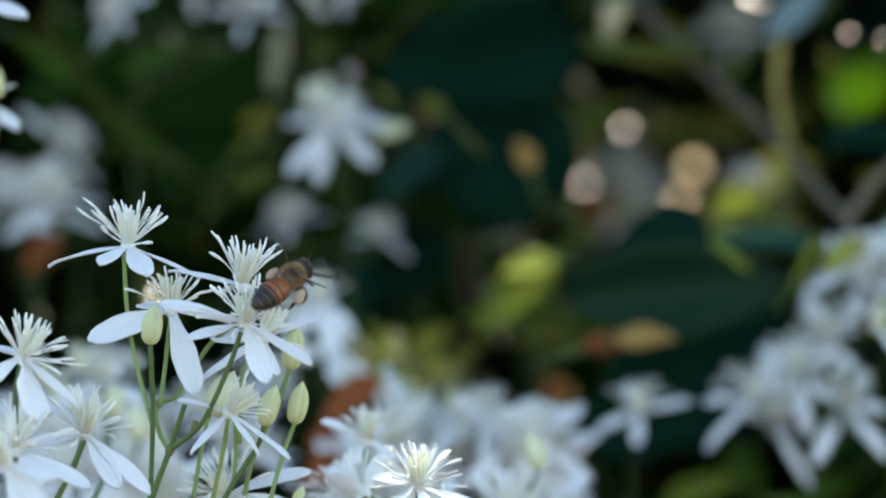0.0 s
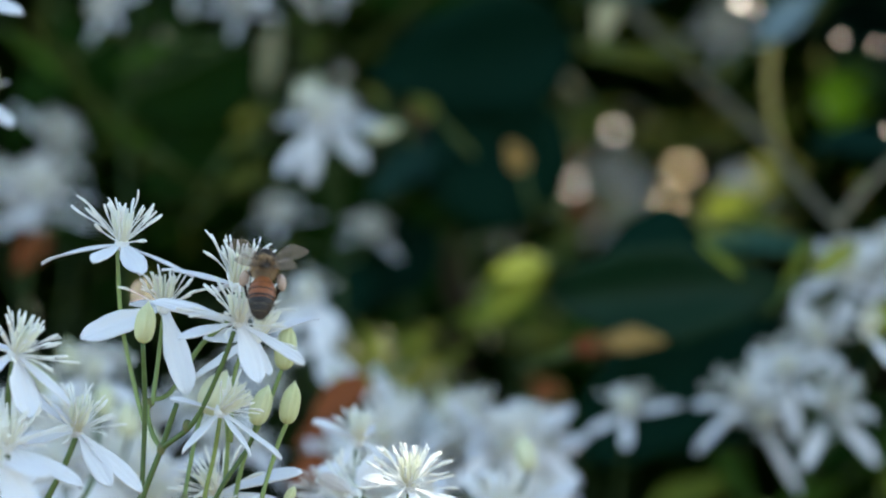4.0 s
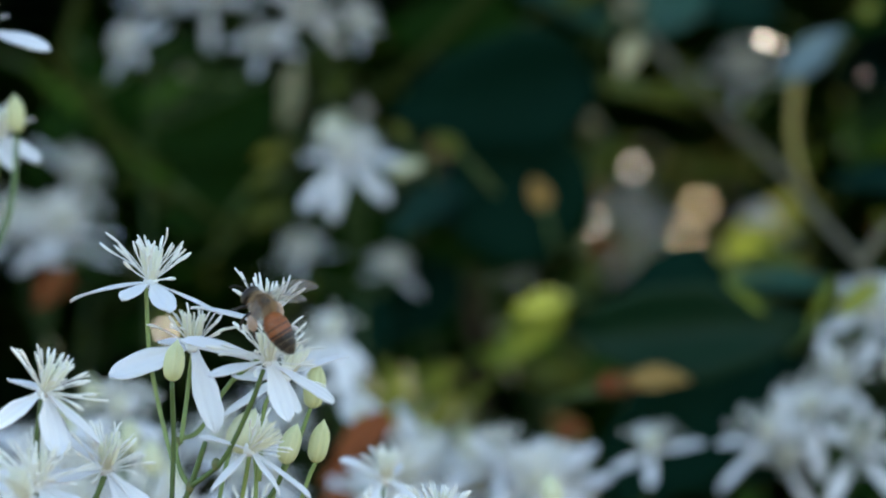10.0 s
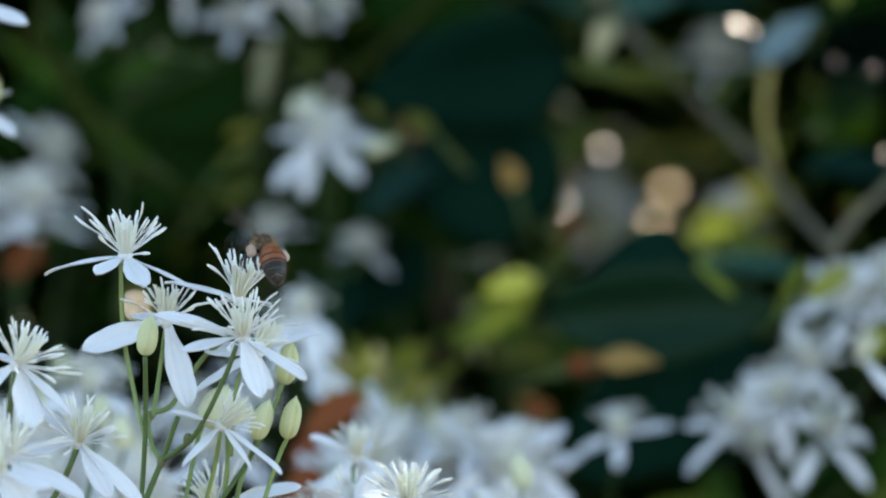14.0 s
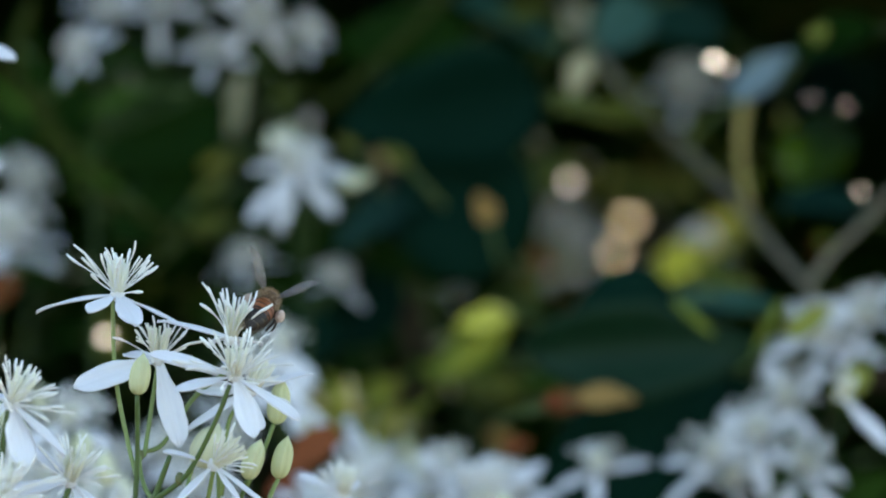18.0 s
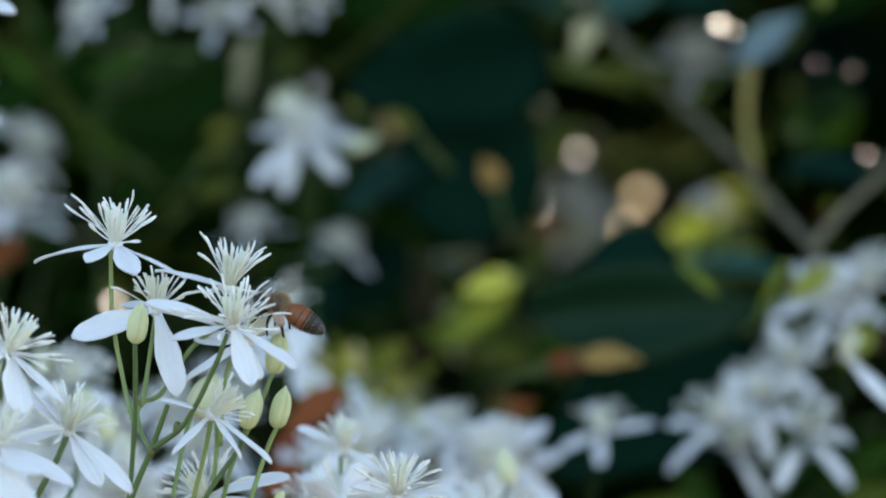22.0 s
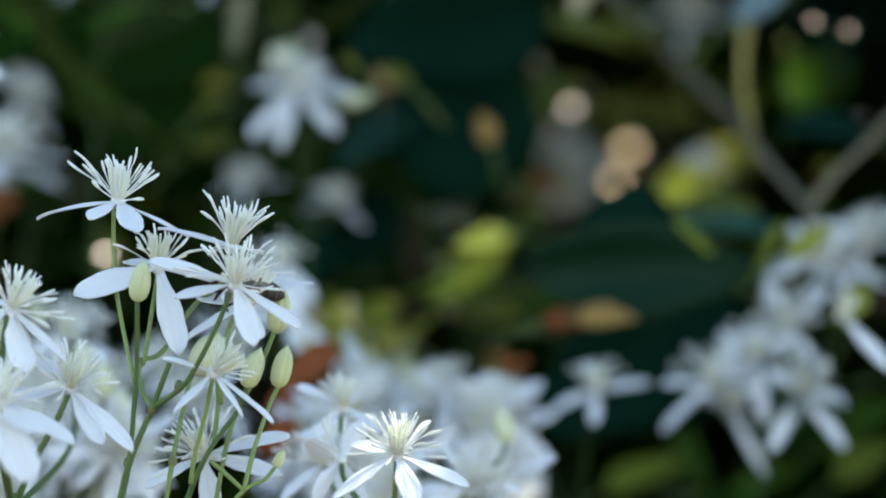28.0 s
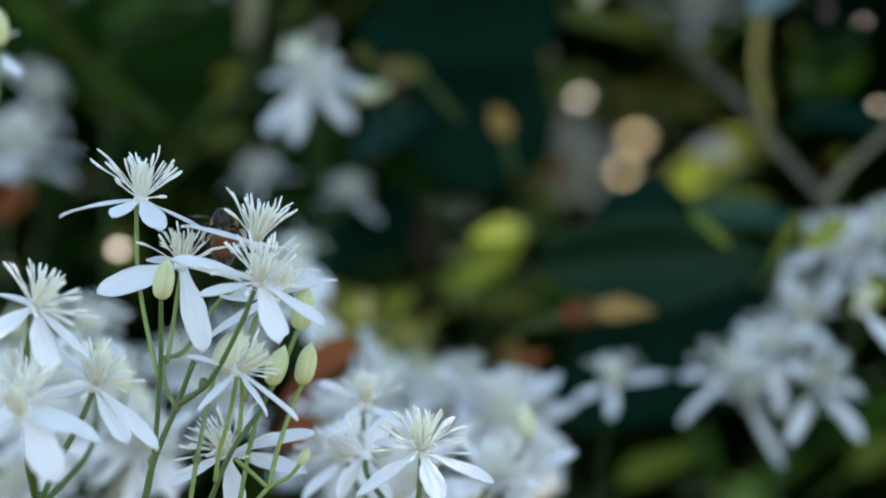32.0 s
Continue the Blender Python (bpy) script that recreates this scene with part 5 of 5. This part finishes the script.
for i in range(900):
    s, a = rb.uniform(0.02, 0.95), rb.uniform(0, 6.28)
    g = girth(s)
    p = Vector((g * math.cos(a), -7.6 * s, g * 0.88 * math.sin(a)))
    d = Vector((math.cos(a), -1.2, math.sin(a))).normalized()
    side = d.cross(Vector((0, 1, 0))).normalized() * 0.03
    k = len(hv)
    hv += [(p - side) * K, (p + side) * K, (p + d * rb.uniform(0.35, 0.75)) * K]
    hf.append((k, k + 1, k + 2))
tagged(put("hair_coat", mesh_of("hair_coat", hv, hf, [BEE_GREY]), abdomen), kind="stuff")


def wing_mesh(length, width, k):
    def shape(s, w):
        half = width * (math.sin(math.pi * min(1.0, 0.06 + 0.92 * s ** 1.25)) ** 0.8)
        return Vector((k * ((w + 0.55) * half * 0.5), length * s, 0.10 * math.sin(9 * w + 4 * s) * 0.4)) * K
    v, f = shell(shape, 10, 6, 0.00004)
    n = len(f)
    for c in (-0.75, -0.2, 0.35):
        pts = [shape(s, c * (0.3 + 0.7 * s)) + Vector((0, 0, 0.00001)) for s in (0.0, 0.25, 0.5, 0.6, 0.93)]
        tv, tf = tube(pts, 0.03 * K, 4)
        f += [tuple(q + len(v) for q in face) for face in tf]
        v = v + tv
    return mesh_of("wing", v, f, [WING, BEE_DARK], [0] * n + [1] * (len(f) - n))


WINGS = []
for k in (-1, 1):
    for size, wide, back in ((8.4, 2.6, 0.0), (6.0, 2.0, -1.0)):
        WINGS.append((put("wing", wing_mesh(size, wide, -k), bee), k, back))


def leg(k, points, name, thick, ball_at=None):
    pts = smooth_line([Vector((k * x, y, z)) * K for x, y, z in points], 3)
    n = len(pts)
    v, f = tube(pts, [thick * K * (1.0 - 0.55 * i / (n - 1)) for i in range(n)], 7)
    ob = put(name, mesh_of(name, v, f, [BEE_DARK]), bee)
    if ball_at:
        v, f = ball(0.85, 1.35, 0.92, 9, 12, 5, 0.08)
        x, y, z = ball_at
        put("pollen_load", mesh_of("pollen_load", v, f, [POLLEN]), ob, pose(k * x * K, y * K, z * K, 35, 0, k * 12), "lump of pale pinkish pollen")
    return ob


for k in (-1, 1):
    leg(k, ((0.9, 1.2, -1.4), (2.0, 2.0, -2.0), (2.3, 2.6, -3.4), (1.8, 3.2, -4.3)), "foreleg", 0.30)
    leg(k, ((1.1, 0.2, -1.6), (2.7, 0.3, -2.2), (3.0, 0.0, -3.8), (2.6, -0.4, -5.0)), "middle_leg", 0.32)
    leg(k, ((1.1, -0.8, -1.2), (2.4, -0.6, -1.2), (2.9, -1.9, -1.8), (2.5, -2.6, -3.4), (2.2, -3.0, -4.4)), "hind_leg", 0.42, (3.1, -1.5, -1.3))

# seconds, place, way ahead, way of the back, bend of the abdomen
BEE_ROWS = (
    (0, (-0.0262, -0.0210, 0.9942), (0.69, 0.44, 0.58), (0.07, -0.83, 0.55), -6),
    (0.5, (-0.0259, -0.0210, 0.9941), (0.74, 0.37, 0.55), (0.08, -0.87, 0.48), -4),
    (1, (-0.0262, -0.0210, 0.9929), (0.82, 0.29, 0.49), (0.09, -0.91, 0.40), -2),
    (1.15, (-0.0272, -0.0210, 0.9936), (0.40, 0.40, 0.80), (0.42, -0.82, 0.35), 30),
    (1.3, (-0.0280, -0.0210, 0.9941), (-0.22, 0.42, 0.85), (0.80, -0.50, 0.30), 62),
    (1.5, (-0.0281, -0.0210, 0.9944), (-0.33, 0.42, 0.84), (0.85, -0.45, 0.27), 64),
    (1.9, (-0.0276, -0.0210, 0.9946), (-0.35, 0.42, 0.83), (0.86, -0.45, 0.26), 64),
    (2, (-0.0281, -0.0210, 0.9949), (-0.34, 0.42, 0.84), (0.85, -0.46, 0.27), 64),
    (2.1, (-0.0286, -0.0210, 0.9954), (-0.32, 0.42, 0.84), (0.83, -0.48, 0.28), 62),
    (2.3, (-0.0296, -0.0210, 0.9958), (-0.20, 0.42, 0.86), (0.75, -0.56, 0.32), 54),
    (2.5, (-0.0296, -0.0210, 0.9963), (0.25, 0.45, 0.82), (0.35, -0.80, 0.42), 28),
    (2.7, (-0.0296, -0.0210, 0.9963), (0.32, 0.45, 0.80), (0.22, -0.84, 0.44), 18),
    (3, (-0.0291, -0.0210, 0.9954), (0.40, 0.47, 0.78), (0.15, -0.87, 0.44), 8),
    (3.5, (-0.0289, -0.0210, 0.9953), (0.42, 0.49, 0.77), (0.05, -0.85, 0.52), 0),
    (4.2, (-0.0307, -0.0230, 0.9956), (-0.15, 0.58, 0.80), (0.22, -0.77, 0.60), 12),
    (4.9, (-0.0322, -0.0250, 0.9959), (-0.69, 0.34, 0.64), (0.49, -0.44, 0.75), 30),
    (5.5, (-0.0325, -0.0260, 0.9956), (-0.95, -0.11, 0.28), (0.30, -0.36, 0.88), 68),
    (6, (-0.0312, -0.0260, 0.9957), (-0.96, -0.11, 0.25), (0.27, -0.36, 0.89), 71),
    (6.5, (-0.0318, -0.0260, 0.9959), (-0.97, -0.11, 0.23), (0.25, -0.32, 0.91), 71),
    (7, (-0.0325, -0.0260, 0.9961), (-0.95, -0.11, 0.29), (0.31, -0.31, 0.90), 58),
    (7.5, (-0.0325, -0.0260, 0.9962), (-0.98, -0.11, 0.17), (0.20, -0.32, 0.92), 55),
    (8, (-0.0319, -0.0260, 0.9962), (-0.99, -0.11, 0.03), (0.07, -0.33, 0.94), 58),
    (8.5, (-0.0328, -0.0260, 0.9966), (-0.98, -0.12, 0.18), (0.21, -0.38, 0.90), 55),
    (9, (-0.0326, -0.0260, 0.9969), (-0.97, -0.06, 0.24), (0.24, -0.46, 0.85), 62),
    (9.5, (-0.0361, -0.0260, 0.9958), (-0.73, 0.20, 0.65), (0.37, -0.69, 0.63), 8),
    (10, (-0.0354, -0.0260, 0.9959), (-0.63, 0.20, 0.75), (0.42, -0.73, 0.54), 14),
    (10.5, (-0.0344, -0.0230, 0.9989), (-0.33, 0.89, 0.31), (0.12, -0.29, 0.95), 42),
    (11, (-0.0322, -0.0210, 0.9999), (-0.33, 0.94, 0.11), (0.12, -0.07, 0.99), 42),
    (11.5, (-0.0313, -0.0170, 0.9993), (-0.11, 0.99, -0.08), (0.10, 0.09, 0.99), 6),
    (12, (-0.0280, -0.0190, 1.0018), (-0.11, 0.98, 0.16), (0.10, -0.14, 0.98), 50),
    (12.5, (-0.0290, -0.0190, 1.0010), (-0.26, 0.95, 0.15), (0.12, -0.13, 0.98), 50),
    (13, (-0.0302, -0.0190, 1.0007), (-0.46, 0.88, 0.12), (0.14, -0.07, 0.99), 48),
    (13.5, (-0.0304, -0.0190, 1.0004), (-0.21, 0.96, 0.20), (0.14, -0.17, 0.97), 54),
    (14, (-0.0310, -0.0140, 1.0022), (-0.51, 0.86, 0.10), (0.16, -0.02, 0.99), 48),
    (14.5, (-0.0323, -0.0130, 1.0026), (-0.88, 0.47, -0.00), (-0.08, -0.14, 0.99), 22),
    (15.2, (-0.0329, 0.0030, 1.0032), (-0.72, 0.67, 0.15), (-0.03, -0.25, 0.97), 30),
    (16, (-0.0337, 0.0080, 1.0021), (-0.46, 0.87, 0.20), (0.10, -0.17, 0.98), 40),
    (16.5, (-0.0321, 0.0090, 1.0022), (-0.40, 0.90, 0.18), (0.13, -0.14, 0.98), 44),
    (17, (-0.0321, 0.0090, 1.0017), (-0.35, 0.92, 0.18), (0.14, -0.14, 0.98), 46),
    (17.5, (-0.0319, 0.0090, 1.0020), (-0.10, 0.97, 0.21), (0.15, -0.19, 0.97), 46),
    (18, (-0.0297, 0.0060, 0.9993), (0.10, 0.98, 0.08), (0.44, -0.10, 0.89), 36),
    (18.25, (-0.0292, 0.0060, 0.9994), (0.08, 0.99, -0.05), (0.42, 0.02, 0.90), 18),
    (18.5, (-0.0295, 0.0030, 0.9990), (0.00, 0.99, -0.06), (0.40, 0.05, 0.91), 16),
    (18.8, (-0.0296, 0.0000, 0.9991), (-0.25, 0.96, -0.04), (0.32, 0.08, 0.94), 22),
    (19, (-0.0292, -0.0020, 0.9987), (-0.40, 0.91, -0.02), (0.26, 0.11, 0.96), 26),
    (19.5, (-0.0235, 0.0020, 0.9928), (-0.12, 0.97, 0.21), (0.10, -0.20, 0.97), 50),
    (20, (-0.0241, 0.0020, 0.9884), (-0.99, -0.10, 0.10), (0.13, -0.36, 0.93), 20),
    (20.5, (-0.0261, 0.0020, 0.9892), (-0.92, -0.10, 0.37), (0.38, -0.36, 0.85), 18),
    (21, (-0.0259, 0.0020, 0.9890), (-0.99, 0.11, 0.02), (-0.02, -0.35, 0.94), 12),
    (21.5, (-0.0275, 0.0040, 0.9876), (-0.94, 0.11, 0.34), (0.28, -0.35, 0.89), 14),
    (22, (-0.0276, 0.0050, 0.9897), (-0.94, 0.11, 0.33), (0.28, -0.35, 0.89), 14),
    (22.5, (-0.0297, 0.0070, 0.9893), (-0.92, 0.11, 0.38), (0.32, -0.35, 0.88), 16),
    (23, (-0.0283, 0.0090, 0.9890), (-0.81, 0.11, 0.58), (0.51, -0.36, 0.78), 38),
    (23.5, (-0.0297, 0.0090, 0.9893), (-0.76, 0.11, 0.64), (0.59, -0.31, 0.75), 35),
    (24, (-0.0296, 0.0090, 0.9896), (-0.72, 0.36, 0.58), (0.55, -0.30, 0.77), 35),
    (24.5, (-0.0298, 0.0090, 0.9890), (-0.62, 0.56, 0.55), (0.45, -0.38, 0.80), 36),
    (25, (-0.0298, 0.0100, 0.9892), (-0.52, 0.70, 0.48), (0.38, -0.38, 0.84), 34),
    (25.5, (-0.0310, 0.0105, 0.9890), (-0.65, 0.56, 0.50), (0.42, -0.36, 0.83), 33),
    (26.5, (-0.0326, 0.0120, 0.9875), (-0.91, 0.22, 0.36), (0.28, -0.31, 0.91), 30),
    (27.5, (-0.0349, 0.0130, 0.9858), (-0.97, 0.21, 0.08), (0.02, -0.29, 0.96), 15),
    (28, (-0.0363, 0.0130, 0.9860), (-0.97, 0.21, 0.08), (0.02, -0.29, 0.96), 10),
    (28.5, (-0.0372, 0.0140, 0.9864), (-0.97, 0.21, 0.13), (0.06, -0.30, 0.95), 10),
    (29, (-0.0369, 0.0140, 0.9868), (-0.95, 0.21, 0.23), (0.16, -0.30, 0.94), 10),
    (29.5, (-0.0389, 0.0140, 0.9875), (-0.94, 0.12, 0.34), (0.29, -0.31, 0.91), 10),
    (30, (-0.0406, 0.0140, 0.9896), (-0.81, -0.20, 0.56), (0.39, 0.53, 0.75), 15),
    (30.5, (-0.0421, 0.0140, 0.9903), (-0.45, -0.52, 0.73), (0.14, 0.77, 0.63), 15),
    (31, (-0.0420, 0.0140, 0.9915), (-0.23, -0.66, 0.72), (0.09, 0.72, 0.69), 10),
    (31.5, (-0.0410, 0.0130, 0.9937), (-0.02, -0.79, 0.62), (-0.01, 0.62, 0.79), 10),
    (32, (-0.0420, 0.0120, 0.9958), (0.00, -0.79, 0.62), (-0.00, 0.62, 0.79), 10),
)
# seconds, and how far the wings are spread: -1 at rest along the abdomen, 0 folded back, 1 out to the sides, 2 raised, 3 swept ahead
WING_ROWS = ((0, 3.0), (1, 3.0), (1.15, 2.0), (1.3, 1.05), (2.2, 1.0), (2.35, 1.6), (2.5, 2.4), (2.9, 2.2), (3.5, 2.3), (4.2, 1.8), (4.9, 0.9), (5.5, 0.2), (9, 0.25), (9.5, 0.5), (10, 0.7), (10.5, 0.8), (14, 0.8), (14.5, 0.8), (16.5, 1.7), (18, 1.8), (19, 0.8), (22.3, 0.8), (22.9, -1.0), (25.5, -1.0), (27.5, -0.5), (29, -0.5), (30.5, -0.3), (32, 0.4))
FLUTTER = ((10.4, 14.6), (18.6, 22.3))


def wing_pose(k, back, spread, beating=False):
    fold, out, up, fore = Vector((0.25, -0.82, 0.50)), Vector((0.90, -0.30, 0.38)), Vector((0.62, -0.22, 0.78)), Vector((0.84, 0.36, 0.30))
    rest = Vector((0.10, -0.85, -0.50))
    d = fold.lerp(rest, -spread) if spread < 0 else fold.lerp(out, spread) if spread < 1 else out.lerp(up, spread - 1) if spread < 2 else up.lerp(fore, spread - 2)
    d = Vector((k * d.x, d.y + 0.16 * back, d.z - 0.08 * abs(back)))
    if beating:
        d = Vector((k * math.cos(spread), -0.25 + 0.16 * back, math.sin(spread)))
    lie = (-k * math.sin(spread), 0.05, math.cos(spread)) if beating else (k * 0.75 * max(0.0, 1 - abs(spread)), -0.35 - 0.25 * min(1.0, max(0.0, spread - 1)) - 1.0 * max(0.0, spread - 2), 1 - 1.7 * max(0.0, spread - 2))
    return frame_of(Vector((k * 1.15, 0.55 + 0.9 * back, 1.25 + 0.25 * back)) * K, d, lie)


# seconds, and how far the twig swings out of the sunbeam, in metres
TWIG_ROWS = ((0, 0.085), (6.8, 0.085), (7.8, 0.0), (9.9, 0.0), (10.6, 0.085), (13, 0.085), (13.6, 0.02), (16.5, 0.02), (20.8, 0.085), (21.6, 0.07), (22.2, 0.0), (23.2, 0.0), (23.8, 0.085), (30.3, 0.085), (30.9, 0.0), (32, 0.0))

LEAF_TWIG_ROWS = ((0, 0.085), (2.2, 0.085), (2.8, 0.018), (6, 0.016), (6.8, 0.008), (10, 0.008), (11, 0.014), (12, 0.008), (16, 0.008), (17, 0.012), (18.2, 0.011), (19, 0.015), (20, 0.008), (27.0, 0.008), (27.5, 0.014), (28.3, 0.014), (29, 0.008), (32, 0.008))
GLINT_TWIG_ROWS = ((0, 0.085), (6.2, 0.085), (7, 0.01), (16, 0.01), (17, 0.03), (18, 0.01), (19, 0.055), (20, 0.01), (27, 0.01), (27.5, 0.03), (28.3, 0.03), (29, 0.0), (32, 0.0))


def motions():
    walk(twig, [(t, Matrix.Translation(sway_at - tree.location + Vector((0.9 * d, -0.4 * d, 0)))) for t, d in TWIG_ROWS])
    walk(leaf_twig, [(t, Matrix.Translation(leaf_sway_at - tree.location + Vector((0.9 * d, -0.4 * d, 0)))) for t, d in LEAF_TWIG_ROWS])
    walk(glint_twig, [(t, Matrix.Translation(glint_sway_at - tree.location + Vector((0.9 * d, -0.4 * d, 0)))) for t, d in GLINT_TWIG_ROWS])
    walk(bee, [(t, frame_of(p, ahead, up)) for t, p, ahead, up, bend in BEE_ROWS])
    walk(abdomen, [(t, pose(0, -1.85 * K, -0.25 * K, bend)) for t, p, ahead, up, bend in BEE_ROWS])
    beats = [k for a, b in FLUTTER for k in range(round(a * FPS), round(b * FPS) + 1)]
    times = sorted({k / FPS for k in beats} | {t for t, q in WING_ROWS if not any(a <= t <= b for a, b in FLUTTER)})
    for ob, k, back in WINGS:
        rows = []
        for t in times:
            n = round(t * FPS)
            if n in beats:
                rows.append((t, wing_pose(k, back, radians(25 + 42 * math.sin(math.pi / 2 * n)), True)))
            else:
                rows.append((t, wing_pose(k, back, float(np.interp(t, [a for a, b in WING_ROWS], [b for a, b in WING_ROWS])))))
        walk(ob, rows)


motions()
